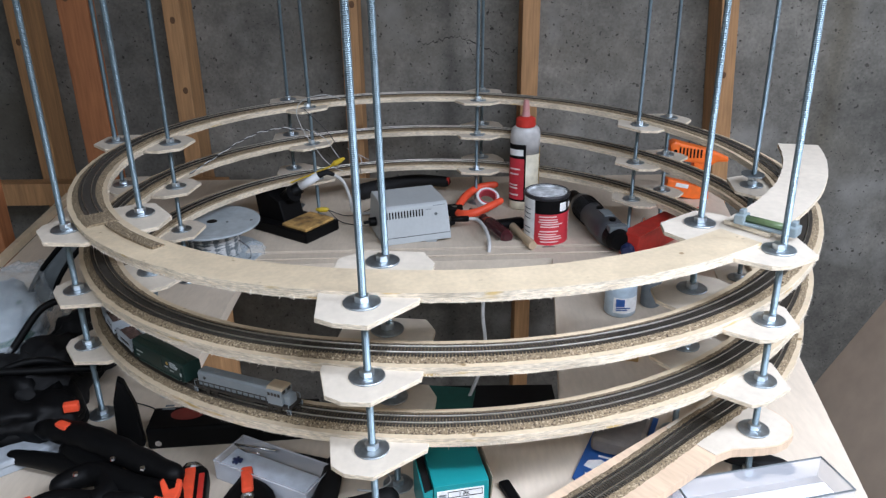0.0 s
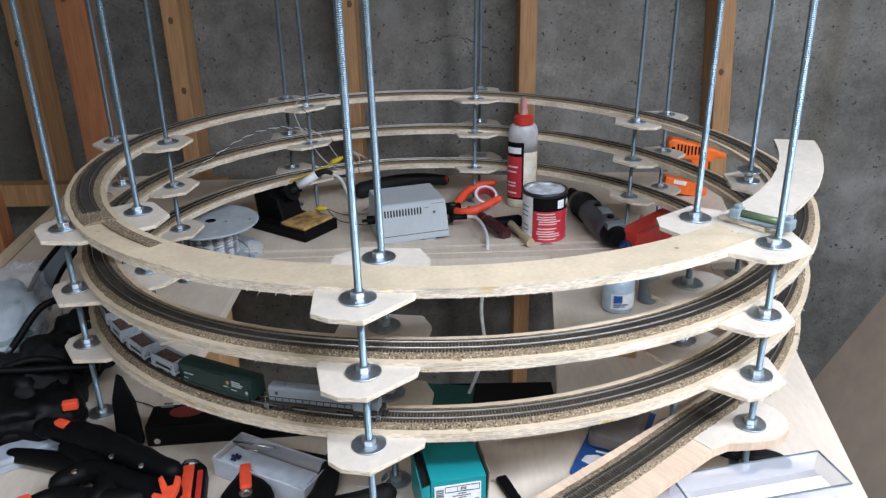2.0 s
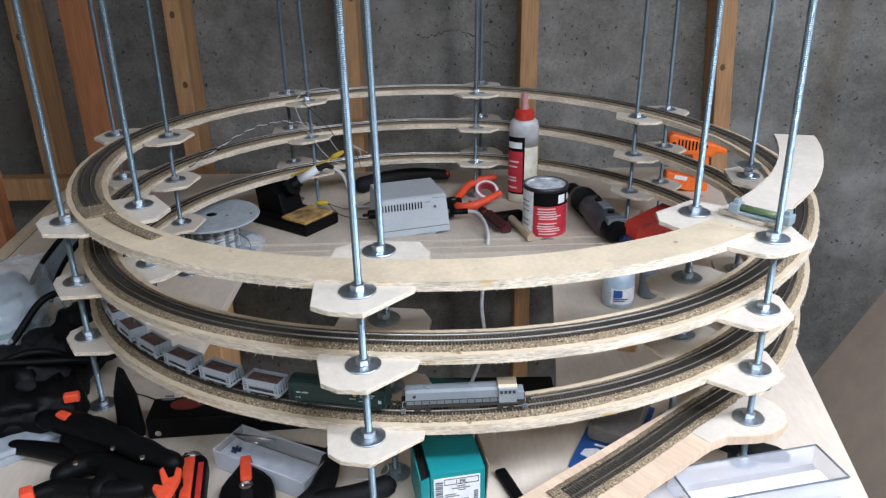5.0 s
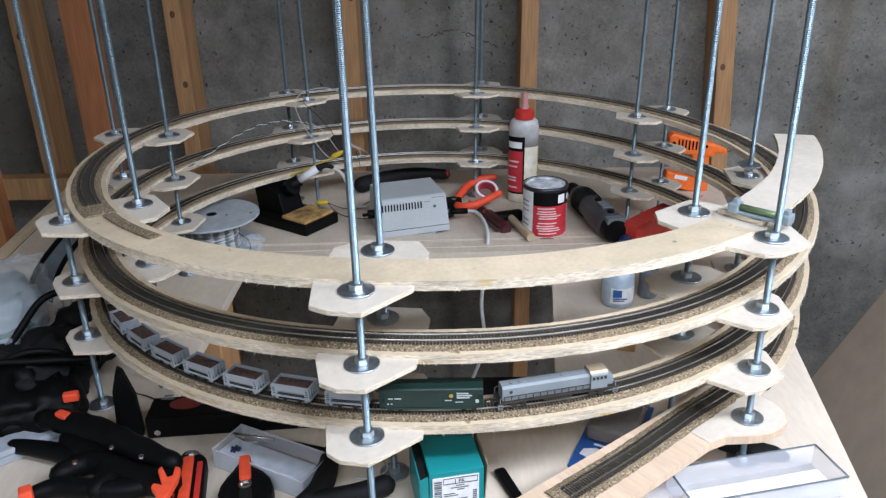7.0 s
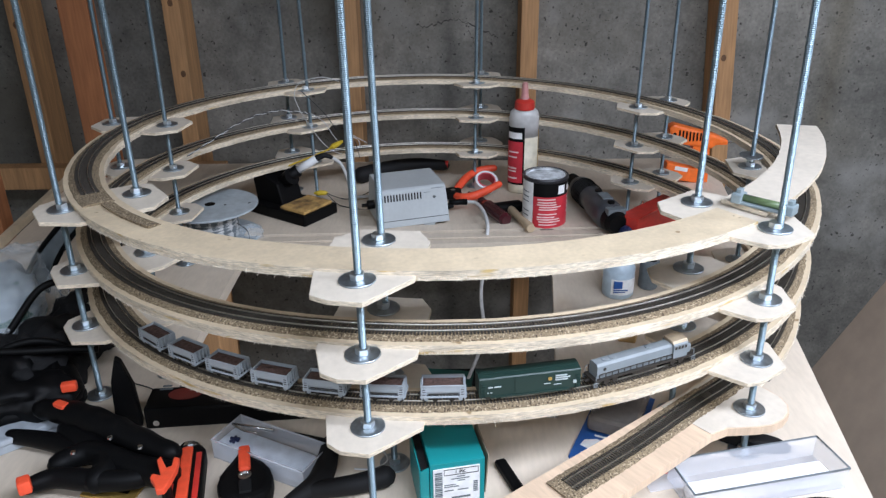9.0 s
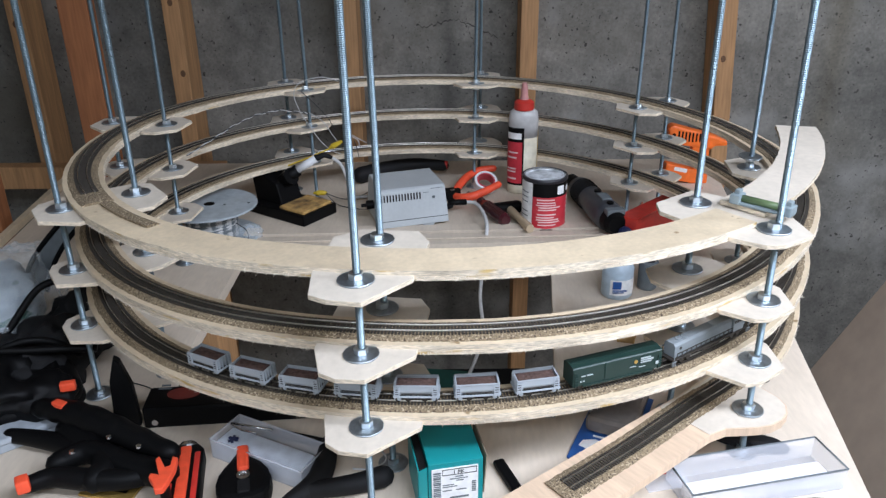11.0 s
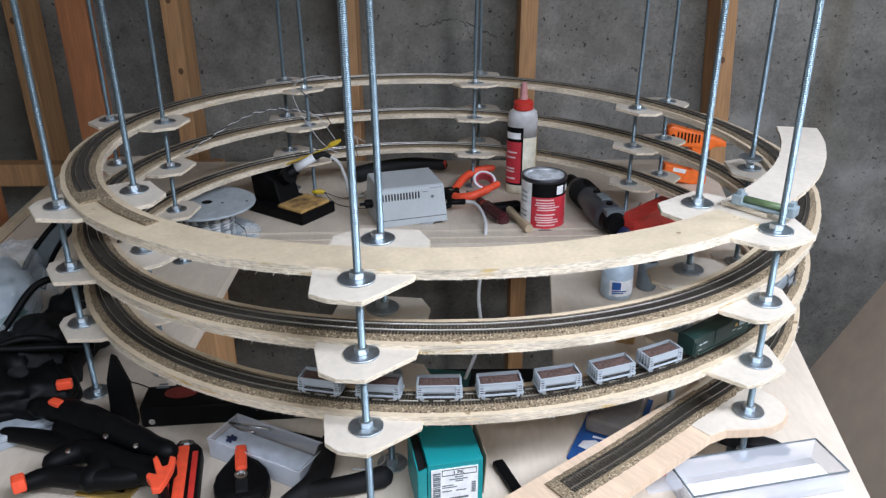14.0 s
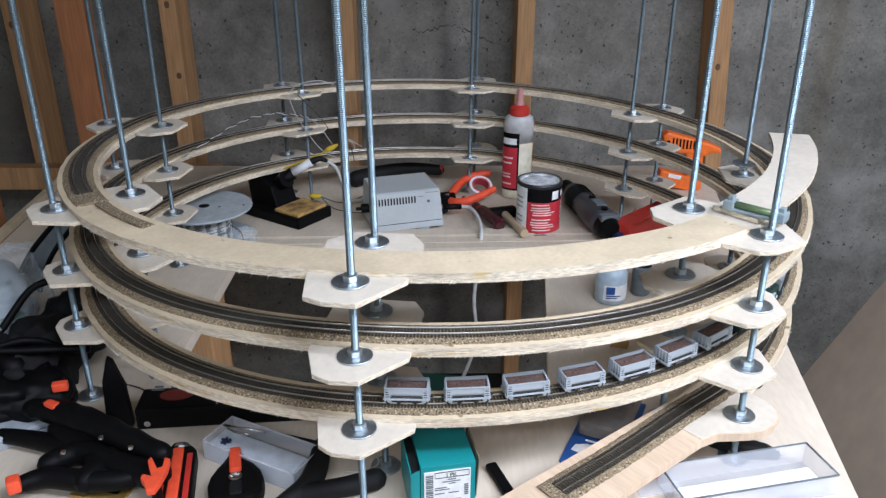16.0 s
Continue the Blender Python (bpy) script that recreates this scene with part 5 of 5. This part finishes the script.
part("pad", box(bmesh.new(), (-0.004, -0.0058, 0.006), (0.032, 0.0058, 0.0240), 0.003), ORANGE_PAD, small, "orange-red soft pad")
part("pivot", lathe(bmesh.new(), [(0.0065, 0.0195), (0.0065, 0.0222), (0.004, 0.0228), (0.003, 0.0212)], 18, Matrix.Translation((0.040, 0, 0))), STEEL, small)
part("spring", box(bmesh.new(), (0.046, -0.006, 0.0185), (0.064, 0.006, 0.0222), 0.002), RUBBER, small)
grips = thing("nippers", pose(0, 0, 0), "black rubber handled nippers lying open", "nippers")
part("handle", tube(bmesh.new(), [(-0.122, -0.408, 0.016), (-0.121, -0.432, 0.014), (-0.127, -0.462, 0.011), (-0.150, -0.490, 0.010)], lambda u: 0.0075 + 0.004 * math.sin(3.1 * u), 12), RUBBER, grips)
part("handle", tube(bmesh.new(), [(-0.136, -0.474, 0.011), (-0.110, -0.470, 0.011), (-0.085, -0.464, 0.011), (-0.062, -0.456, 0.012)], lambda u: 0.0085 + 0.0025 * u, 12), RUBBER, grips)
fin = thing("upright_blade_handle", pose(-0.352, -0.354, 0.0, 0, 0, 15), "black curved handle standing upright", "handle")
part("handle", prism(bmesh.new(), [(-0.012, 0), (0.016, 0), (0.014, 0.05), (0.006, 0.082), (0.0, 0.088), (-0.008, 0.06)], -0.007, 0.007, 0.003, Matrix(((1, 0, 0, 0), (0, 0, 1, 0), (0, 1, 0, 0), (0, 0, 0, 1)))), BLACK, fin)


def blue_package():
    t = thing("blister_pack", pose(0.122, -0.420, 0.0, 0, 0, -25), "blue card blister pack with a clear bubble", "package")
    part("card", prism(bmesh.new(), [(0.004, 0), (0.058, 0), (0.062, 0.004), (0.062, 0.140), (0, 0.140), (0, 0.004)], 0.0005, 0.002), BLUE_CARD, t)
    part("bubble", box(bmesh.new(), (0.005, 0.050, 0.002), (0.058, 0.137, 0.022), 0.008, 3), material("smoky_bubble", (0.20, 0.18, 0.165), 0.18, alpha=0.82, bump=None), t)
    part("print_patch", prism(bmesh.new(), [(0.006, 0.026), (0.020, 0.022), (0.034, 0.027), (0.050, 0.024), (0.052, 0.034), (0.036, 0.036), (0.020, 0.042), (0.008, 0.036)], 0.0021, 0.0025), PAPER, t)
    for x, y, w, h in ((0.010, 0.014, 0.024, 0.0016), (0.010, 0.010, 0.030, 0.0016), (0.010, 0.006, 0.018, 0.0014), (0.016, 0.046, 0.034, 0.003)):
        part("print_bar", box(bmesh.new(), (x, y, 0.0021), (x + w, y + h, 0.0024)), PAPER, t)


def spirit_level():
    t = thing("spirit_level", pose(0.282, -0.357, deck(1030) + 0.0055, 0, 0, -44), "small grey spirit level with a green vial", "level")
    part("vial", tube(bmesh.new(), [(0.004, 0, 0.0055), (0.046, 0, 0.0055)], 0.0036, 14, 1), LEVEL_GREEN, t, "green liquid vial")
    part("body", box(bmesh.new(), (0.002, -0.0065, 0), (0.048, 0.0065, 0.0025), 0.0006), LEVEL_GREY, t)
    for x in (0.0, 0.049):
        part("end_block", box(bmesh.new(), (x - 0.005, -0.0075, 0), (x + 0.005, 0.0075, 0.0095), 0.0015), LEVEL_GREY, t)
        part("hook", box(bmesh.new(), (x - 0.0025, -0.003, 0.009), (x + 0.0025, 0.005, 0.0135), 0.0008), LEVEL_GREY, t)


blue_package(), spirit_level()
leaflet = thing("packing_leaflet", pose(0.195, -0.470, 0.0006, 0, 0, 12), "clear wrapper with red lettering", "wrapper")
part("sheet", box(bmesh.new(), (0, 0, 0), (0.045, 0.040, 0.0008)), CLEAR, leaflet)
words("print_words", "RED", 0.010, RED, leaflet, pose(0.012, 0.020, 0.0012))
pry = thing("black_tool", pose(0.052, -0.426, 0.0, 0, 0, -70), "short black plastic tool lying on the table", "tool")
part("blade", box(bmesh.new(), (0, -0.006, 0.0005), (0.055, 0.006, 0.008), 0.003), BLACK, pry)
knob = thing("black_lever", pose(0.362, -0.268, 0.0, 0, 0, -40), "black rounded lever lying under the ring", "lever")
part("lever", box(bmesh.new(), (-0.04, -0.008, 0.0005), (0.028, 0.008, 0.016), 0.007, 4), BLACK, knob)
dark_sheet = thing("dark_grip", pose(0.268, -0.388, 0.0, 0, 0, -12), "dark pliers grip under the ramp plate", "tool")
part("grip", prism(bmesh.new(), [(0, 0.01), (0.03, 0.012), (0.075, 0.0), (0.088, -0.012), (0.05, -0.016), (0.02, -0.004)], 0.0005, 0.014, 0.004), RUBBER, dark_sheet)
edge_tool = thing("hand_tool", pose(0.300, -0.506, 0.0, 0, 0, 4), "black handled tool with a red end before the plastic case", "tool")
part("grip", tube(bmesh.new(), [(0.014, 0, 0.010), (0.040, 0.002, 0.011), (0.075, -0.004, 0.010)], lambda u: 0.006 + 0.002 * math.sin(3.1 * u), 12), BLACK, edge_tool)
part("tip", tube(bmesh.new(), [(0.002, -0.001, 0.009), (0.015, 0, 0.010)], 0.0062, 10, 1), RED, edge_tool)
tape_bit = tagged(part("tape_scrap", box(bmesh.new(), (-0.052, -0.486, 0.0004), (-0.036, -0.476, 0.0010)), material("pale_blue_tape", (0.30, 0.48, 0.75), 0.5)), "scrap of pale blue tape on the table", "tape")
gold = thing("gold_packet", pose(-0.358, -0.467, 0.0005, 0, 0, -12), "gold and black printed packet under the clamps", "packet")
part("packet", box(bmesh.new(), (0, 0, 0), (0.055, 0.045, 0.003), 0.001), GOLD, gold)
part("print_patch", box(bmesh.new(), (0.030, 0.010, 0.003), (0.046, 0.024, 0.0034)), BLACK, gold)
for i, (x, y, w, d, z, turn) in enumerate(((-0.500, -0.430, 0.10, 0.07, 0.010, 38), (-0.470, -0.410, 0.07, 0.03, 0.018, 38))):
    tray = thing("white_tray", pose(x, y, 0.0005 + (0.011 if i else 0), 0, 0, turn), "flat white plastic tray under the clamps", "tray")
    part("tray", box(bmesh.new(), (0, 0, 0), (w, d, z if not i else 0.007), 0.002), material("milky_tray", (0.42, 0.46, 0.50), 0.3) if not i else bpy.data.materials["milky_tray"], tray)

# the heap at the table's edge: bag, dark cloth and a strap


def lump(name, centre, size, mat, seed, label, category, rough=0.35, sub=4, crease=0.0):
    bm = bmesh.new()
    bmesh.ops.create_icosphere(bm, subdivisions=sub, radius=1.0)
    for v in bm.verts:
        n = noise.fractal(v.co * 1.6 + Vector((seed, seed * 2, 0)), 0.8, 2.0, 5)
        fold = abs(noise.noise(v.co * 3.5 + Vector((0, seed, 0))))
        v.co *= 1 + rough * n - rough * 0.5 * fold
        ridge = sum(abs(noise.noise(v.co * f + Vector((seed, f, 0)))) / f for f in (5.0, 11.0, 23.0))
        v.co *= 1 + crease * (0.12 - ridge)
        v.co = Vector((v.co.x * size[0], v.co.y * size[1], max(v.co.z, -0.85) * size[2]))
    ob = part(name, bm, mat, smooth=True)
    ob.matrix_world = pose(*centre)
    return tagged(ob, label, category)


lump("plastic_bag", (-0.572, -0.190, 0.060), (0.072, 0.105, 0.072), BAG, 3, "crumpled clear plastic bag with green print", "bag", 0.20, 6, 0.6)
lump("bag_contents", (-0.575, -0.185, 0.052), (0.055, 0.08, 0.058), material("white_green_packet", (0.36, 0.42, 0.47), 0.35, stretch=(1, 1, 3), layers=((14, 0.25, 4),), spots=((16, (0.02, 0.12, 0.09), 0.60, 0.63, 1),)), 5, "white and green packets inside the bag", "packet", 0.2)
lump("clear_packet", (-0.338, 0.165, 0.010), (0.026, 0.020, 0.013), BAG, 21, "small crumpled clear packet beside the spool", "packet", 0.22, 5, 0.5)
lump("dark_cloth", (-0.490, -0.275, 0.030), (0.060, 0.060, 0.050), DARK_GREY, 9, "heap of black cloth and straps", "cloth", 0.4)
lump("dark_cloth", (-0.500, -0.330, 0.028), (0.08, 0.060, 0.040), BLACK, 12, "heap of black plastic and cables", "cables", 0.45)
lump("dark_cloth", (-0.470, -0.180, 0.030), (0.045, 0.07, 0.040), DARK_GREY, 15, "dark cloth bag behind the clamps", "cloth", 0.4)
strap = thing("strap", pose(0, 0, 0), "grey and black curved strap standing against the table", "strap")


def band(name, pts, wide, mat):
    n, verts, faces = len(pts), [], []
    for (x, y, z) in pts:
        for dx, dz in ((-wide, -0.002), (wide, -0.002), (wide, 0.002), (-wide, 0.002)):
            verts.append((x + dx, y + dz, z + dx * 0.25))
    for k in range(n - 1):
        faces += [(k * 4 + q, k * 4 + (q + 1) % 4, (k + 1) * 4 + (q + 1) % 4, (k + 1) * 4 + q) for q in range(4)]
    faces += [(3, 2, 1, 0), tuple((n - 1) * 4 + q for q in range(4))]
    return mesh_part(name, verts, faces, mat, strap)


line = [(-0.5504 + 0.0757 * u - 0.011 * math.sin(math.pi * u), -0.130, 0.050 + 0.107 * u) for u in [k / 14 for k in range(15)]]
band("band", line, 0.017, GREY_ARC)
part("edging", tube(bmesh.new(), [(x - 0.018, y - 0.003, z - 0.004) for x, y, z in line[::2]], 0.0032, 8, 3), BLACK, strap)
part("edging", tube(bmesh.new(), [(x + 0.018, y - 0.003, z + 0.004) for x, y, z in line[::2]], 0.0032, 8, 3), BLACK, strap)
for k, pts in enumerate((((-0.545, -0.30, 0.03), (-0.512, -0.27, 0.07), (-0.488, -0.235, 0.105), (-0.470, -0.22, 0.112)), ((-0.56, -0.36, 0.05), (-0.52, -0.33, 0.075), (-0.46, -0.31, 0.07), (-0.40, -0.29, 0.06)),
                         ((-0.57, -0.40, 0.03), (-0.51, -0.36, 0.05), (-0.45, -0.345, 0.045), (-0.41, -0.35, 0.02)), ((-0.54, -0.34, 0.05), (-0.49, -0.31, 0.075), (-0.455, -0.29, 0.07), (-0.43, -0.27, 0.04)))):
    c = thing("power_cable", pose(0, 0, 0), "black cable lying over the heap", "cable", "black cables on the heap")
    part("cord", tube(bmesh.new(), pts, 0.0045, 8), BLACK, c)

# ---------------------------------------------------------------- cables and wires
cord = thing("white_cable", pose(0, 0, 0), "white power cable hanging through the table hole", "cable")
part("plug", tube(bmesh.new(), [(0.008, 0.262, 0.024), (0.040, 0.270, 0.022)], 0.0055, 10, 1), BLACK, cord)
part("sheath", tube(bmesh.new(), [(0.038, 0.270, 0.022), (0.056, 0.264, 0.022), (0.068, 0.235, 0.018), (0.073, 0.190, 0.014), (0.072, 0.162, 0.004), (0.066, 0.150, -0.05), (0.062, 0.160, -0.115), (0.068, 0.165, -0.185), (0.060, 0.168, -0.235), (0.038, 0.170, -0.300)], 0.0033, 8), WIRE_WHITE, cord)
for mat, r, group in (
        (WIRE_WHITE, 0.0007, ((-0.239, 0.312, 0.179), (-0.228, 0.320, 0.169), (-0.217, 0.327, 0.157), (-0.206, 0.334, 0.134), (-0.197, 0.339, 0.118))),
        (WIRE_WHITE, 0.0007, ((-0.258, 0.297, 0.231), (-0.262, 0.294, 0.214), (-0.254, 0.301, 0.183), (-0.242, 0.310, 0.157), (-0.226, 0.322, 0.125), (-0.208, 0.333, 0.103), (-0.193, 0.342, 0.094))),
        (WIRE_DARK, 0.0007, ((-0.250, 0.304, 0.220), (-0.230, 0.318, 0.194), (-0.214, 0.330, 0.170), (-0.199, 0.338, 0.141))),
        (WIRE_WHITE, 0.0007, ((-0.258, 0.297, 0.231), (-0.245, 0.308, 0.239), (-0.214, 0.330, 0.240), (-0.189, 0.344, 0.229))),
        (WIRE_WHITE, 0.0007, ((-0.184, 0.346, 0.136), (-0.169, 0.354, 0.125), (-0.146, 0.364, 0.108))),
        (WIRE_WHITE, 0.0007, ((-0.175, 0.351, 0.126), (-0.162, 0.357, 0.116), (-0.160, 0.358, 0.104), (-0.168, 0.354, 0.100))),
        (WIRE_DARK, 0.0007, ((-0.168, 0.354, 0.115), (-0.164, 0.356, 0.100), (-0.161, 0.357, 0.081))),
        (WIRE_YELLOW, 0.0016, ((-0.340, 0.315, 0.060), (-0.290, 0.315, 0.080), (-0.240, 0.32, 0.098), (-0.205, 0.325, 0.112))),
        (WIRE_DARK, 0.0008, ((-0.225, 0.335, 0.018), (-0.19, 0.34, 0.004), (-0.15, 0.35, 0.012), (-0.12, 0.37, 0.03))),
        (WIRE_DARK, 0.0008, ((-0.225, 0.333, 0.018), (-0.20, 0.31, 0.004), (-0.16, 0.29, 0.003), (-0.13, 0.275, 0.008))),
        (WIRE_DARK, 0.0008, ((-0.375, -0.275, 0.002), (-0.345, -0.29, 0.0012), (-0.32, -0.33, 0.0012), (-0.30, -0.35, 0.001))),
        (WIRE_WHITE, 0.0012, ((-0.098, -0.400, 0.0015), (-0.075, -0.398, 0.0015), (-0.062, -0.418, 0.0015), (-0.075, -0.432, 0.0015), (-0.095, -0.432, 0.0015)))):
    w = thing("loose_wire", pose(0, 0, 0), "thin loose hook-up wire", "wire", "loose wires")
    part("strand", tube(bmesh.new(), group, r, 6), mat, w)
pair = thing("twisted_wire", pose(0, 0, 0), "twisted pair of black and white hook-up wire along the rings", "wire")
RUN = ((-0.400, 0.104, 0.167), (-0.378, 0.162, 0.174), (-0.350, 0.213, 0.186), (-0.322, 0.251, 0.193), (-0.290, 0.286, 0.192), (-0.255, 0.312, 0.182), (-0.239, 0.312, 0.179))
for mat, turn in ((WIRE_WHITE, 0.0), (WIRE_DARK, math.pi)):
    pts = []
    for k in range(len(RUN) - 1):
        p, q = Vector(RUN[k]), Vector(RUN[k + 1])
        for j in range(12):
            a = turn + (k * 12 + j) * 0.9
            pts.append(p.lerp(q, j / 12) + Vector((0, math.cos(a), math.sin(a))) * 0.0009)
    part("strand", tube(bmesh.new(), pts, 0.0008, 6, 2), mat, pair)
clip = thing("yellow_connector", pose(-0.208, 0.325, 0.112, 0, -28, 0), "small yellow crocodile clip on a wire", "connector")
part("sleeve", lathe(bmesh.new(), [(0.002, -0.004), (0.0055, 0.004), (0.0045, 0.014), (0.0025, 0.024)], 10, pose(0, 0, 0, 0, 90)), WIRE_YELLOW, clip)
clip2 = thing("yellow_connector", pose(-0.238, 0.338, 0.018), "small yellow crocodile clip at the foot of a rod", "connector")
part("sleeve", lathe(bmesh.new(), [(0.002, -0.012), (0.005, -0.004), (0.005, 0.008), (0.0025, 0.014)], 10, pose(0, 0, 0, 0, 90)), WIRE_YELLOW, clip2)

# ---------------------------------------------------------------- board leaning at the table's end, and what lies below the hole
# a tall board leaning outwards beside the table
bm = prism(bmesh.new(), [(0.308, -0.815), (0.308, 0.10), (-0.80, 0.10), (-0.80, -0.815)], 0, 0.016, 0.001, Matrix(((0, 0, 1, 0), (1, 0, 0, 0), (0, 1, 0, 0), (0, 0, 0, 1))))
for v in bm.verts:
    v.co.x += 0.960 + v.co.z * 0.539
tagged(part("leaning_board", bm, PANEL), "plain brown board leaning beside the table", "board")
scrap = tagged(part("card_scrap", prism(bmesh.new(), [(0.222, -0.190), (0.243, -0.196), (0.250, -0.178), (0.232, -0.166)], 0.0005, 0.012, 0.001), material("tan_card", (0.42, 0.26, 0.10), 0.8)), "scrap of tan card on the table", "card")
scriber = thing("scriber", pose(0, 0, 0), "thin steel scriber lying on the plastic case", "scriber")
part("shaft", tube(bmesh.new(), [(-0.226, -0.388, 0.026), (-0.180, -0.400, 0.026)], 0.0014, 8, 1), STEEL, scriber)
part("hook", tube(bmesh.new(), [(-0.226, -0.388, 0.026), (-0.212, -0.400, 0.026), (-0.196, -0.404, 0.026)], 0.0010, 8, 3), STEEL, scriber)
ruler = thing("dark_ruler", pose(-0.150, -0.385, 0.0, 0, 0, -18), "dark flat ruler behind the plastic case", "ruler")
part("blade", box(bmesh.new(), (-0.05, -0.006, 0.0005), (0.07, 0.006, 0.004), 0.001), DARK_GREY, ruler)
card = thing("green_folder", pose(0.0, 0.150, -0.30, 0, 0, -8), "dark green folder on an added shelf below the table", "folder")
part("cover", box(bmesh.new(), (-0.045, -0.04, 0), (0.045, 0.05, 0.006), 0.001), material("dark_green_card", (0.01, 0.07, 0.055), 0.6), card)
# Added support for the folder; dark colour stands for the shade down there.
shelf = tagged(part("added_shelf", box(bmesh.new(), (-0.20, 0.09, -0.32), (0.20, 0.215, -0.302), 0.001), DARK_GREY), "added shelf under the folder, coloured dark as if shaded", "shelf")

# ---------------------------------------------------------------- what moves
SPEED, HEAD = 5.34, 252.60
RAIL_TOP = TRACK_TOP + 0.0027


def rolling(ob, lag):
    """The train climbs the lowest turn, slowing slightly late on; lag: degrees behind the engine's nose."""
    rows = []
    for i in range(33):
        t = i * 0.5
        a = HEAD + SPEED * t - 0.06 * max(0.0, t - 9.0) - lag
        rise = math.degrees(math.atan2(deck(a + 4) - deck(a - 4), RING_R * radians(8)))
        p = at(a, RING_R + OFF, RAIL_TOP)
        rows.append((t, Matrix.Translation(p) @ pose(0, 0, 0, 0, 0, a + 90) @ pose(0, 0, 0, 0, -rise, 0)))
    walk(ob, rows)


def motions():
    rolling(engine, 7.6)
    rolling(freight, 21.70)
    for i, ore in enumerate(ORES):
        rolling(ore, 31.20 + 6.68 * i)


motions()
